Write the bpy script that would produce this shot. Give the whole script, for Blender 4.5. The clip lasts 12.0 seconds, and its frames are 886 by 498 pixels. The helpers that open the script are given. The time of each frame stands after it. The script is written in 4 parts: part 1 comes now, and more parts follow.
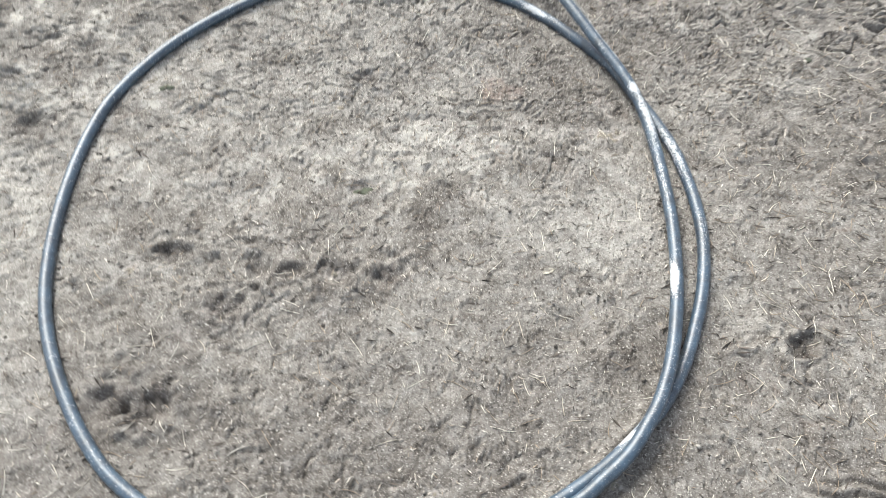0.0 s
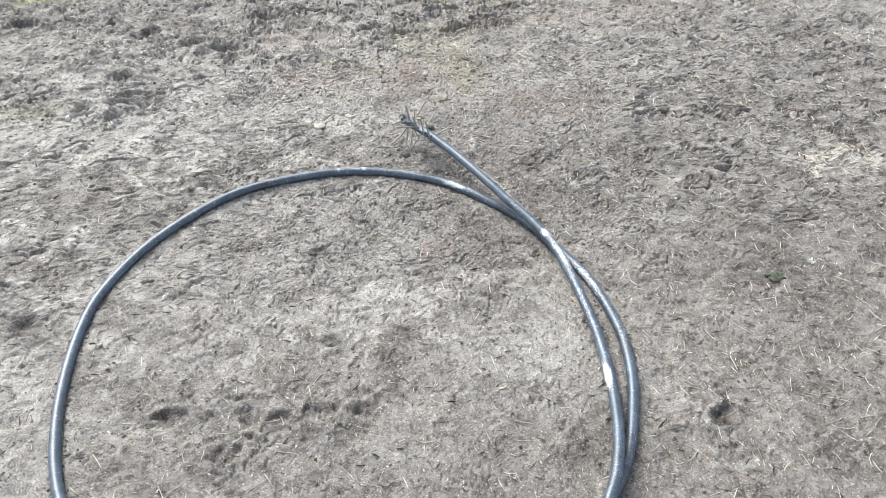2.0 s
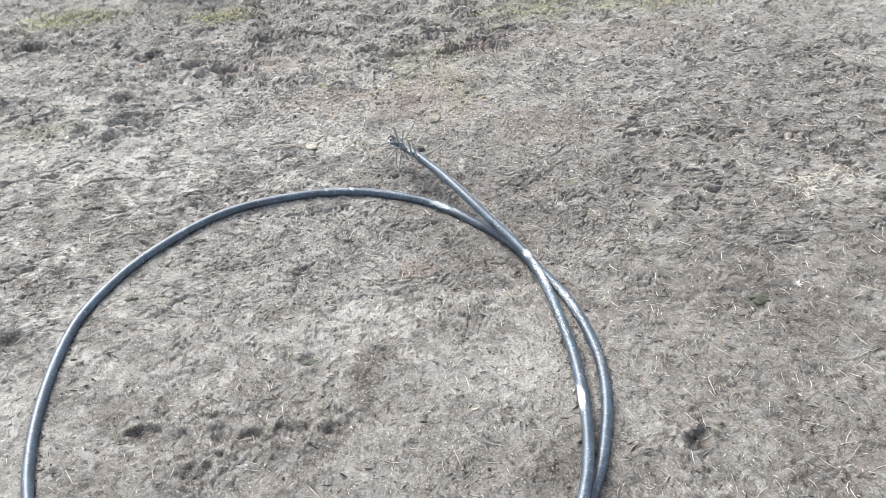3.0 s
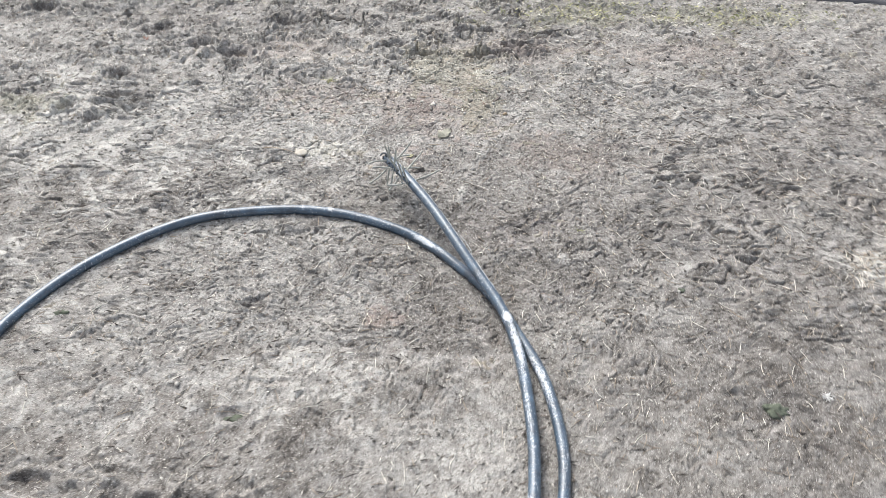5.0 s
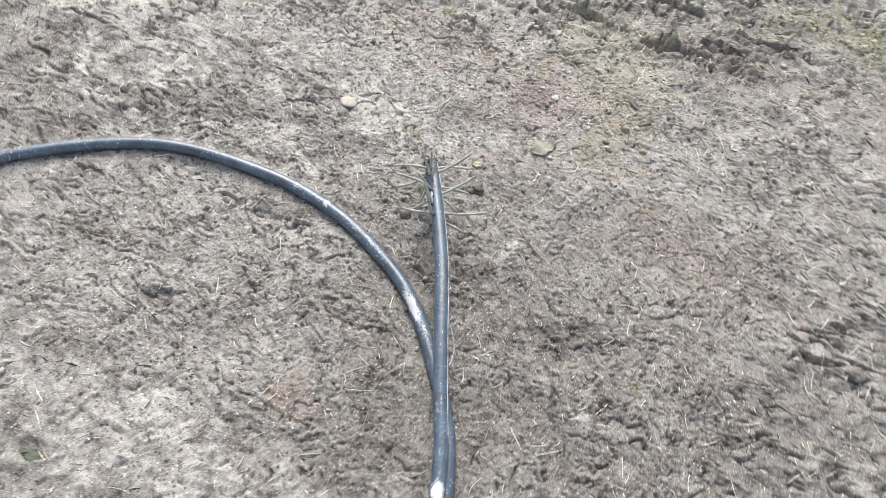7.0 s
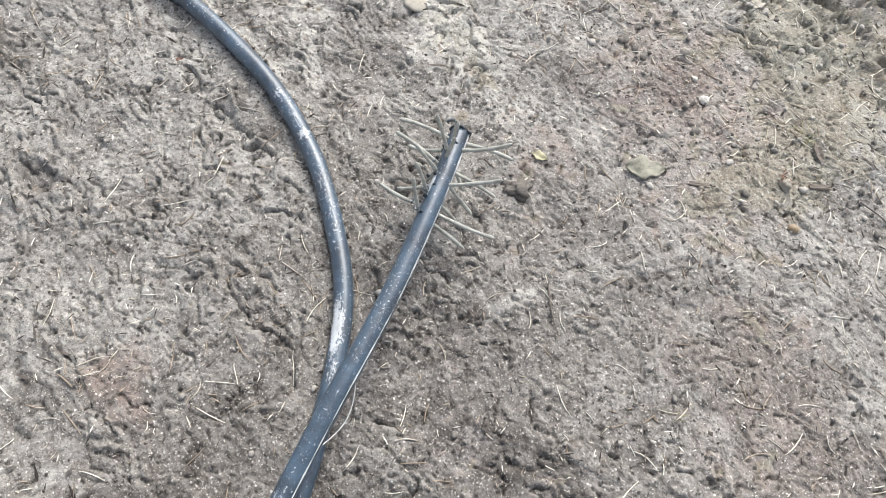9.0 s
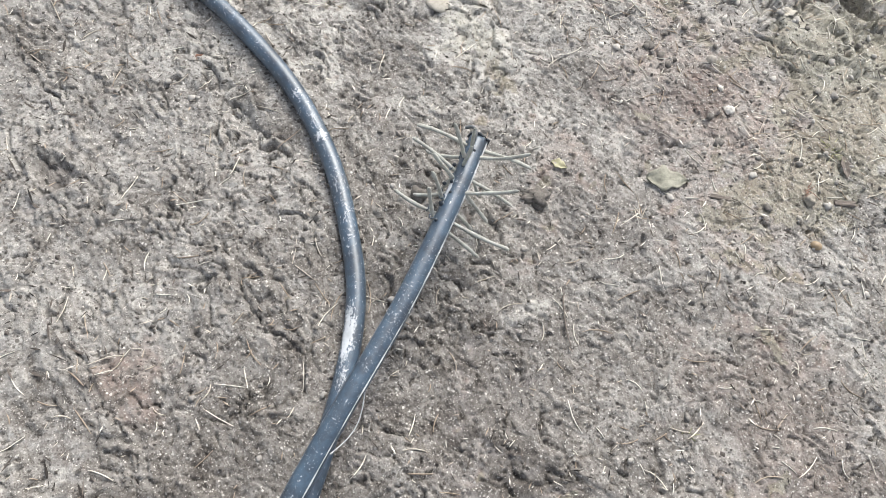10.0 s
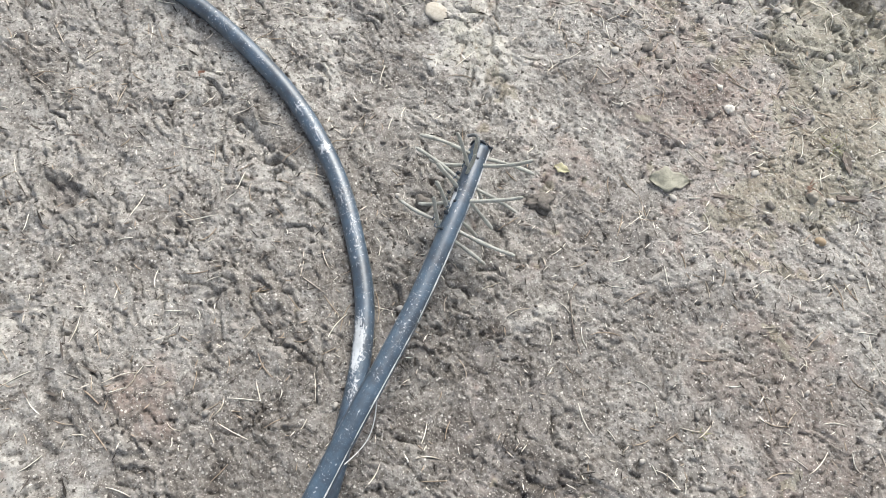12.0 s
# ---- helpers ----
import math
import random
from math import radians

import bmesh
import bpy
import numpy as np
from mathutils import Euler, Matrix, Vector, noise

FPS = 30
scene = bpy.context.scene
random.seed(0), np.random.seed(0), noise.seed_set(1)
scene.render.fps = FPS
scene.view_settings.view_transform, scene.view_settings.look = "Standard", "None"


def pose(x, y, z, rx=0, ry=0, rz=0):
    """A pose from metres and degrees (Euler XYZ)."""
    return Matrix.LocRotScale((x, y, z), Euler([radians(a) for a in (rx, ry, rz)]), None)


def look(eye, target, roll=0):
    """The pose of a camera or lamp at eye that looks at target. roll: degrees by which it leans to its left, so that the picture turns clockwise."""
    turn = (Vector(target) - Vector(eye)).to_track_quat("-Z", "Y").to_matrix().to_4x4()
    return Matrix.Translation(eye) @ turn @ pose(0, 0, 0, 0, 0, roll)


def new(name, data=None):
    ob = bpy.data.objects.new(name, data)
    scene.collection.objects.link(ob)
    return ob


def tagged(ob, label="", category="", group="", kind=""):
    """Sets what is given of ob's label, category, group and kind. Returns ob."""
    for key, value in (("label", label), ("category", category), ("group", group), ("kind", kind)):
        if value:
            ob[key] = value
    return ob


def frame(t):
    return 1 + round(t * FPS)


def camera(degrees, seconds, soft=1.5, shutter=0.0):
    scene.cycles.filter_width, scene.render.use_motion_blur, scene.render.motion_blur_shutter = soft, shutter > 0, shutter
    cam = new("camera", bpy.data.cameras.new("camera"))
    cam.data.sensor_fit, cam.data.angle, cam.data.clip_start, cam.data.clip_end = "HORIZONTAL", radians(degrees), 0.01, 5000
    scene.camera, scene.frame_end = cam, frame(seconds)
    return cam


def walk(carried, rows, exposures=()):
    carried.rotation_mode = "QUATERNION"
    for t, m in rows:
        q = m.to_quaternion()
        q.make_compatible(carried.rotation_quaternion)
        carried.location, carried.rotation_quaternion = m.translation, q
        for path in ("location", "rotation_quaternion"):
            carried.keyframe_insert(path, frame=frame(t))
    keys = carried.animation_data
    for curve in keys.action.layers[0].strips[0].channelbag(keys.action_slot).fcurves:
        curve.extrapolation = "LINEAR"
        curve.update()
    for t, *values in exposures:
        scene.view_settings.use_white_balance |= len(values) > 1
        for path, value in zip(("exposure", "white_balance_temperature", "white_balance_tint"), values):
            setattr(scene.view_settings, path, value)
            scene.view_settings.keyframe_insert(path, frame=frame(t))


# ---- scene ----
import itertools

cam = camera(58.3, 12.0, soft=0.6, shutter=0.4)
PATH = [
    (0, (-0.018, 0.001, 1.511), (-0.004, 1.052, -0.19), -0.0),
    (0.5, (-0.127, -0.153, 1.582), (-0.01, 1.066, 0.001), -1.2),
    (1, (-0.224, -0.261, 1.635), (0.02, 1.039, 0.135), -0.5),
    (1.5, (-0.209, -0.286, 1.657), (0.066, 1.094, 0.236), -0.3),
    (2, (-0.138, -0.31, 1.659), (0.115, 1.116, 0.28), -0.4),
    (2.5, (-0.051, -0.322, 1.648), (0.167, 1.13, 0.29), -0.8),
    (3, (0.002, -0.338, 1.656), (0.189, 1.137, 0.317), -2.0),
    (3.2, (0.006, -0.324, 1.654), (0.184, 1.157, 0.322), -2.5),
    (4.8, (0.246, -0.043, 1.597), (0.291, 1.41, 0.224), -0.6),
    (5, (0.306, 0.03, 1.59), (0.307, 1.464, 0.197), -0.1),
    (5.5, (0.35, 0.298, 1.54), (0.274, 1.685, 0.101), 2.6),
    (6, (0.405, 0.516, 1.486), (0.198, 1.81, -0.025), 4.0),
    (6.5, (0.56, 0.748, 1.451), (0.257, 1.955, -0.116), 6.4),
    (7, (0.594, 0.935, 1.382), (0.174, 2.013, -0.25), 7.1),
    (7.2, (0.58, 1.036, 1.345), (0.14, 2.069, -0.31), 8.3),
    (8.8, (0.588, 1.497, 1.068), (-0.003, 2.157, -0.725), 10.5),
    (9, (0.583, 1.508, 1.045), (-0.011, 2.143, -0.756), 10.5),
    (9.5, (0.568, 1.522, 1.044), (-0.023, 2.12, -0.771), 10.6),
    (10, (0.558, 1.535, 1.05), (-0.034, 2.109, -0.772), 9.7),
    (10.5, (0.561, 1.529, 1.048), (-0.037, 2.098, -0.774), 8.8),
    (11, (0.553, 1.536, 1.055), (-0.043, 2.097, -0.77), 8.1),
    (11.5, (0.551, 1.54, 1.062), (-0.046, 2.103, -0.762), 7.6),
    (12, (0.552, 1.535, 1.062), (-0.049, 2.102, -0.759), 7.2),
]
walk(cam, [(t, look(eye, target, roll)) for t, eye, target, roll in PATH], exposures=[(0.0, 1.03, 6550, 7), (1.0, 1.02, 6420, 8), (3.0, 0.99, 6330, 9), (6.0, 0.99, 6400, 10), (9.0, 0.93, 6450, 10), (12.0, 0.90, 6520, 9)])

# ---- world, sun ----
world = bpy.data.worlds.new("overcast")
scene.world = world
world.use_nodes = True
wn, wl = world.node_tree.nodes, world.node_tree.links
sky = wn.new("ShaderNodeTexSky")
sky.sky_type = "NISHITA"
sky.sun_disc = False
sky.sun_elevation, sky.sun_rotation = radians(46), radians(-30)
sky.air_density, sky.dust_density, sky.ozone_density = 1.0, 3.0, 1.0
pale = wn.new("ShaderNodeHueSaturation")
pale.inputs["Saturation"].default_value = 0.50
wl.new(sky.outputs[0], pale.inputs["Color"])
wl.new(pale.outputs[0], wn["Background"].inputs["Color"])
wn["Background"].inputs["Strength"].default_value = 0.13
sun = new("sun", bpy.data.lights.new("sun", "SUN"))
sun.data.energy, sun.data.angle, sun.data.color = 2.1, radians(26), (1.0, 0.985, 0.955)
sun.matrix_world = look((-0.55, 0.95, 1.15), (0, 0, 0))


# ---- materials ----
class Mat:
    """A node material with short helpers."""

    def __init__(self, name, rough=0.8, spec=0.4):
        self.m = bpy.data.materials.new(name)
        self.m.use_nodes = True
        self.t = self.m.node_tree
        self.b = self.t.nodes["Principled BSDF"]
        self.b.inputs["Roughness"].default_value = rough
        self.b.inputs["Specular IOR Level"].default_value = spec

    def n(self, kind, **kw):
        node = self.t.nodes.new("ShaderNode" + kind)
        for k, v in kw.items():
            node.inputs[k.replace("_", " ")].default_value = v
        return node

    def link(self, a, b):
        self.t.links.new(a, b)

    def coord(self, out="Object"):
        return self.n("TexCoord").outputs[out]

    def noise(self, vec, scale, detail=4.0, rough=0.6, dist=0.0):
        node = self.n("TexNoise", Scale=scale, Detail=detail, Roughness=rough, Distortion=dist)
        self.link(vec, node.inputs["Vector"])
        return node.outputs[0]

    def ramp(self, fac, stops):
        node = self.t.nodes.new("ShaderNodeValToRGB")
        el = node.color_ramp.elements
        while len(el) < len(stops):
            el.new(0.5)
        for e, (p, c) in zip(el, stops):
            e.position = p
            e.color = (*c, 1) if isinstance(c, tuple) else (c, c, c, 1)
        self.link(fac, node.inputs[0])
        return node.outputs[0]

    def mix(self, fac, a, b, mode="MIX"):
        node = self.t.nodes.new("ShaderNodeMix")
        node.data_type, node.blend_type = "RGBA", mode
        for k, v in ((0, fac), (6, a), (7, b)):
            sock = node.inputs[k]
            if isinstance(v, (int, float)):
                sock.default_value = v if k == 0 else (v, v, v, 1)
            elif isinstance(v, tuple):
                sock.default_value = (*v, 1)
            else:
                self.link(v, sock)
        return node.outputs[2]

    def math(self, op, a, b=0.0, clamp=False):
        node = self.t.nodes.new("ShaderNodeMath")
        node.operation, node.use_clamp = op, clamp
        for sock, v in zip(node.inputs, (a, b)):
            if isinstance(v, (int, float)):
                sock.default_value = v
            else:
                self.link(v, sock)
        return node.outputs[0]

    def attr(self, name):
        node = self.t.nodes.new("ShaderNodeAttribute")
        node.attribute_name = name
        return node.outputs["Fac"]

    def bump(self, height, strength, distance):
        node = self.n("Bump", Strength=strength, Distance=distance)
        self.link(height, node.inputs["Height"])
        self.link(node.outputs[0], self.b.inputs["Normal"])

    def color(self, c):
        if isinstance(c, tuple):
            self.b.inputs["Base Color"].default_value = (*c, 1)
        else:
            self.link(c, self.b.inputs["Base Color"])


def mud_material():
    m = Mat("trodden_mud", 0.85, 0.35)
    v = m.coord()
    fine = m.noise(v, 420, 3, 0.7)
    grain = m.noise(v, 150, 5, 0.75, 0.3)
    clump = m.noise(v, 34, 6, 0.7, 0.6)
    patch = m.noise(v, 5.5, 5, 0.65, 0.4)
    damp = m.attr("damp")
    moss = m.attr("moss")
    dry = m.attr("dry")
    tone = m.math("ADD", m.math("MULTIPLY", clump, 0.62), m.math("MULTIPLY", grain, 0.58))
    tone = m.math("ADD", tone, m.math("MULTIPLY", patch, 0.42))
    tone = m.math("ADD", tone, m.math("MULTIPLY", m.noise(v, 16, 4, 0.6, 0.8), 0.30))
    tone = m.math("ADD", tone, m.math("MULTIPLY", m.noise(v, 260, 4, 0.75, 0.4), 0.50))
    tone = m.math("SUBTRACT", tone, 0.672)
    tone = m.math("ADD", tone, m.math("MULTIPLY", dry, 0.23))
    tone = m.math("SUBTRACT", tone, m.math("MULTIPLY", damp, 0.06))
    base = m.ramp(tone, [(0.28, (0.050, 0.041, 0.034)), (0.42, (0.135, 0.121, 0.105)), (0.53, (0.224, 0.207, 0.184)),
                         (0.66, (0.325, 0.308, 0.280)), (0.80, (0.48, 0.46, 0.415))])
    # reddish litter stains and pale mineral grains
    stain = m.ramp(m.noise(v, 11, 4, 0.7, 1.0), [(0.60, 0.0), (0.74, 1.0)])
    base = m.mix(m.math("MULTIPLY", m.math("ADD", stain, m.math("MULTIPLY", m.attr("litter"), m.ramp(clump, [(0.35, 0.0), (0.6, 1.6)]))), 0.26), base, (0.25, 0.17, 0.135))
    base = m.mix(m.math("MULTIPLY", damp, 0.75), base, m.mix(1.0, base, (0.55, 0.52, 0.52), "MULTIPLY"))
    mossy = m.ramp(m.math("ADD", m.math("MULTIPLY", m.noise(v, 70, 4, 0.7), 0.6), m.math("MULTIPLY", moss, 0.62)), [(0.50, 0.0), (0.72, 1.0)])
    base = m.mix(m.math("MULTIPLY", mossy, 0.34), base, m.ramp(grain, [(0.35, (0.15, 0.145, 0.08)), (0.65, (0.40, 0.385, 0.25))]))
    speck = None
    for scale, share, tint in ((260.0, 0.86, 0.0), (470.0, 0.62, 0.0), (170.0, 0.74, 1.0), (340.0, 0.58, 1.0)):
        vor = m.n("TexVoronoi", Scale=scale)
        m.link(v, vor.inputs["Vector"])
        pick = m.n("SeparateColor")
        m.link(vor.outputs["Color"], pick.inputs[0])
        size = m.math("MULTIPLY", m.ramp(pick.outputs[0], [(share, 0.0), (1.0, 1.0)]), 0.62)
        dot = m.math("MULTIPLY", m.math("SUBTRACT", size, vor.outputs["Distance"]), 6.0, True)
        if tint:
            base = m.mix(m.math("MULTIPLY", dot, 0.75), base, m.ramp(pick.outputs[1], [(0.0, (0.04, 0.034, 0.029)), (1.0, (0.15, 0.13, 0.11))]))
        else:
            base = m.mix(m.math("MULTIPLY", dot, 0.85), base, m.ramp(pick.outputs[1], [(0.0, (0.34, 0.315, 0.28)), (1.0, (0.74, 0.71, 0.65))]))
            speck = dot if speck is None else m.math("MAXIMUM", speck, dot)
    dark = m.ramp(m.noise(v, 95, 3, 0.6, 1.5), [(0.62, 0.0), (0.70, 1.0)])
    base = m.mix(m.math("MULTIPLY", dark, 0.5), base, (0.06, 0.046, 0.037))
    m.color(base)
    rough = m.math("SUBTRACT", 0.86, m.math("MULTIPLY", damp, 0.36))
    m.link(rough, m.b.inputs["Roughness"])
    h = m.math("ADD", m.math("MULTIPLY", clump, 1.0), m.math("MULTIPLY", grain, 0.75))
    h = m.math("ADD", h, m.math("MULTIPLY", fine, 0.32))
    h = m.math("ADD", h, m.math("MULTIPLY", speck, 0.12))
    m.bump(h, 0.8, 0.006)
    return m.m


def pipe_material():
    m = Mat("weathered_black_plastic", 0.38, 0.75)
    uv = m.n("TexCoord").outputs["UV"]
    v = m.coord()
    sep = m.n("SeparateXYZ")
    m.link(uv, sep.inputs[0])
    s, a = sep.outputs[0], sep.outputs[1]
    film = m.noise(v, 26, 5, 0.7)
    base = m.ramp(film, [(0.32, (0.009, 0.021, 0.037)), (0.68, (0.050, 0.094, 0.142))])
    # long dry scuffs
    stretch = m.n("Mapping")
    stretch.inputs["Scale"].default_value = (14, 26, 1)
    m.link(uv, stretch.inputs["Vector"])
    scuff = m.ramp(m.noise(stretch.outputs[0], 3.0, 5, 0.75), [(0.60, 0.0), (0.76, 1.0)])
    base = m.mix(m.math("MULTIPLY", scuff, 0.42), base, (0.20, 0.225, 0.25))
    # spatter of pale mud
    shake = m.n("TexNoise", Scale=140.0, Detail=3.0)
    m.link(v, shake.inputs["Vector"])
    vec = m.n("VectorMath")
    vec.operation = "MULTIPLY_ADD"
    m.link(shake.outputs["Color"], vec.inputs[0])
    vec.inputs[1].default_value = (0.011, 0.011, 0.011)
    m.link(v, vec.inputs[2])
    vor = m.n("TexVoronoi", Scale=300.0)
    m.link(vec.outputs[0], vor.inputs["Vector"])
    pick = m.n("SeparateColor")
    m.link(vor.outputs["Color"], pick.inputs[0])
    gate = m.ramp(m.noise(v, 9, 3, 0.6), [(0.38, 0.90), (0.58, 1.06)])
    size = m.math("MULTIPLY", m.ramp(m.math("MULTIPLY", pick.outputs[0], gate), [(0.74, 0.0), (1.0, 1.0)]), 0.5)
    spot = m.math("MULTIPLY", m.math("SUBTRACT", size, vor.outputs["Distance"]), 8.0, True)
    base = m.mix(m.math("MULTIPLY", spot, 0.8), base, (0.50, 0.52, 0.54))
    fleck = m.ramp(m.noise(v, 330, 3, 0.7, 1.0), [(0.61, 0.0), (0.68, 1.0)])
    fleck = m.math("MULTIPLY", fleck, m.ramp(m.noise(v, 14, 3, 0.6), [(0.42, 0.0), (0.60, 1.0)]))
    base = m.mix(m.math("MULTIPLY", fleck, 0.9), base, (0.45, 0.46, 0.46))
    # caked, chalky stretches, and a weak pale band along the pipe's top
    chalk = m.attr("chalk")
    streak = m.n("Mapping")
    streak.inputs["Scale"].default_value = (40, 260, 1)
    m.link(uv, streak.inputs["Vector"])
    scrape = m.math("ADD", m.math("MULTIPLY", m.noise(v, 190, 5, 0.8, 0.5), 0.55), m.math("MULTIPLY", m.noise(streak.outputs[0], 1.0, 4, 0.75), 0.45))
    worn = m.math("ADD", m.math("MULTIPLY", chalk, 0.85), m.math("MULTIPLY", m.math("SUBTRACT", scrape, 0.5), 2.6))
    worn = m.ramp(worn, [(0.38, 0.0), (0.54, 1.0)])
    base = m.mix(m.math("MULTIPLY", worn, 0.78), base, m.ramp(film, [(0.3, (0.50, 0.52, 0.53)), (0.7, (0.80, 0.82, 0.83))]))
    m.color(base)
    m.b.inputs["Coat Weight"].default_value = 0.55
    m.b.inputs["Coat Roughness"].default_value = 0.48
    r = m.math("ADD", 0.33, m.math("MULTIPLY", m.noise(v, 60, 4, 0.7), 0.24))
    r = m.math("ADD", r, m.math("MULTIPLY", m.math("MAXIMUM", worn, spot), 0.4))
    m.link(r, m.b.inputs["Roughness"])
    m.bump(m.math("ADD", m.math("MULTIPLY", m.noise(v, 240, 3, 0.6), 0.4), m.math("MAXIMUM", worn, spot)), 0.35, 0.0012)
    return m.m


def simple_material(name, low, high, scale=60.0, rough=0.75, relief=0.001, island=0.0):
    """Two-tone surface with grain at two scales; island: how far pieces differ from one another."""
    m = Mat(name, rough)
    v = m.coord()
    f = m.math("ADD", m.math("MULTIPLY", m.noise(v, scale, 5, 0.7), 0.7), m.math("MULTIPLY", m.noise(v, scale * 5, 3, 0.6), 0.3))
    if island:
        geo = m.t.nodes.new("ShaderNodeNewGeometry")
        obj = m.t.nodes.new("ShaderNodeObjectInfo")
        jit = m.math("FRACT", m.math("ADD", geo.outputs["Random Per Island"], obj.outputs["Random"]))
        f = m.math("ADD", f, m.math("MULTIPLY", m.math("SUBTRACT", jit, 0.5), island))
    m.color(m.ramp(f, [(0.3, low), (0.7, high)]))
    m.bump(f, 0.5, relief)
    return m.m


MUD = mud_material()
PIPE = pipe_material()
SEAM = simple_material("pale_seam", (0.30, 0.31, 0.31), (0.62, 0.63, 0.62), 200)
ROD = simple_material("grey_green_cord", (0.19, 0.185, 0.155), (0.54, 0.54, 0.485), 75, 0.7)
RUBBER = simple_material("black_rubber", (0.010, 0.013, 0.018), (0.038, 0.048, 0.060), 150, 0.5)
HOOK = simple_material("dark_cord", (0.05, 0.055, 0.06), (0.16, 0.17, 0.17), 150, 0.6)
NEEDLE = simple_material("dry_needle", (0.38, 0.30, 0.22), (0.88, 0.83, 0.72), 40, 0.6, 0.0003, 0.9)
GRIT = simple_material("sand_grain", (0.24, 0.22, 0.19), (0.66, 0.63, 0.57), 90, 0.7, 0.0005, 0.9)
CRUMB = simple_material("mud_crumb", (0.085, 0.074, 0.064), (0.30, 0.275, 0.245), 120, 0.9, 0.001, 0.8)
STONE = simple_material("pale_stone", (0.20, 0.18, 0.145), (0.46, 0.42, 0.35), 160, 0.8, 0.002, 0.5)
PEBBLE = simple_material("light_pebble", (0.33, 0.30, 0.255), (0.64, 0.60, 0.53), 160, 0.75, 0.002, 0.6)
LEAF = simple_material("faded_leaf", (0.14, 0.136, 0.10), (0.38, 0.366, 0.292), 85, 0.75, 0.003)
YELLOW = simple_material("pale_yellow_leaf", (0.26, 0.24, 0.14), (0.50, 0.47, 0.31), 85, 0.75, 0.001)
CLOD = simple_material("mud_clod", (0.055, 0.047, 0.04), (0.22, 0.20, 0.175), 160, 0.9, 0.004)
DARK_CHIP = simple_material("chip_and_shade_dash", (0.03, 0.025, 0.021), (0.15, 0.125, 0.105), 90, 0.9, 0.001, 0.7)
LUMP = simple_material("mud_lump", (0.12, 0.108, 0.094), (0.42, 0.395, 0.355), 140, 0.9, 0.004, 0.5)
BARK = simple_material("brown_bark", (0.085, 0.07, 0.058), (0.24, 0.205, 0.175), 90, 0.9, 0.002)
ACORN = simple_material("tan_nutshell", (0.20, 0.14, 0.085), (0.39, 0.30, 0.185), 60, 0.4, 0.0004)
GRASS = simple_material("yellow_grass", (0.20, 0.21, 0.09), (0.52, 0.49, 0.26), 30, 0.6, 0.0004, 0.8)
RUST = simple_material("rusty_leaf", (0.15, 0.075, 0.052), (0.32, 0.18, 0.125), 50, 0.7, 0.0008)
FEATHER = simple_material("white_down", (0.62, 0.60, 0.56), (0.85, 0.83, 0.80), 90, 0.9, 0.0004)
TARMAC = simple_material("grey_tarmac", (0.045, 0.045, 0.05), (0.12, 0.115, 0.12), 160, 0.75, 0.002)
BOARD = simple_material("weathered_board", (0.34, 0.31, 0.27), (0.62, 0.58, 0.52), 24, 0.8, 0.0015)
MOSS = simple_material("dark_moss", (0.035, 0.045, 0.032), (0.13, 0.14, 0.10), 120, 0.95, 0.002)

# ---- the lie of the ground ----
rng = np.random.default_rng(7)
PERM = rng.permutation(512)
GRAD = np.stack([np.cos(np.arange(16) * np.pi / 8), np.sin(np.arange(16) * np.pi / 8)], -1)


def perlin(x, y, seed=0):
    xi, yi = np.floor(x).astype(int), np.floor(y).astype(int)
    fx, fy = x - xi, y - yi
    u, v = fx * fx * fx * (fx * (fx * 6 - 15) + 10), fy * fy * fy * (fy * (fy * 6 - 15) + 10)

    def corner(i, j):
        g = GRAD[PERM[(PERM[(xi + i + seed * 37) % 512] + yi + j) % 512] % 16]
        return g[..., 0] * (fx - i) + g[..., 1] * (fy - j)

    top = corner(0, 1) * (1 - u) + corner(1, 1) * u
    return (corner(0, 0) * (1 - u) + corner(1, 0) * u) * (1 - v) + top * v


def smooth(a, b, x):
    t = np.clip((x - a) / (b - a), 0, 1)
    return t * t * (3 - 2 * t)


# ---- the line of the pipe ----
def spline(points, step):
    """Catmull-Rom through the points, resampled at even steps."""
    p = np.array(points, float)
    p = np.vstack([2 * p[0] - p[1], p, 2 * p[-1] - p[-2]])
    out = []
    for k in range(1, len(p) - 2):
        a, b, c, d = p[k - 1:k + 3]
        ta, tc = (c - a) / 2, (d - b) / 2
        for t in np.linspace(0, 1, 24, endpoint=False):
            t2, t3 = t * t, t * t * t
            out.append((2 * t3 - 3 * t2 + 1) * b + (t3 - 2 * t2 + t) * ta + (-2 * t3 + 3 * t2) * c + (t3 - t2) * tc)
    out.append(p[-2])
    out = np.array(out)
    for _ in range(3):
        out[1:-1] = 0.25 * out[:-2] + 0.5 * out[1:-1] + 0.25 * out[2:]
    s = np.r_[0, np.cumsum(np.linalg.norm(np.diff(out, axis=0), axis=1))]
    even = np.arange(0, s[-1], step)
    return np.stack([np.interp(even, s, out[:, k]) for k in range(3)], -1), even


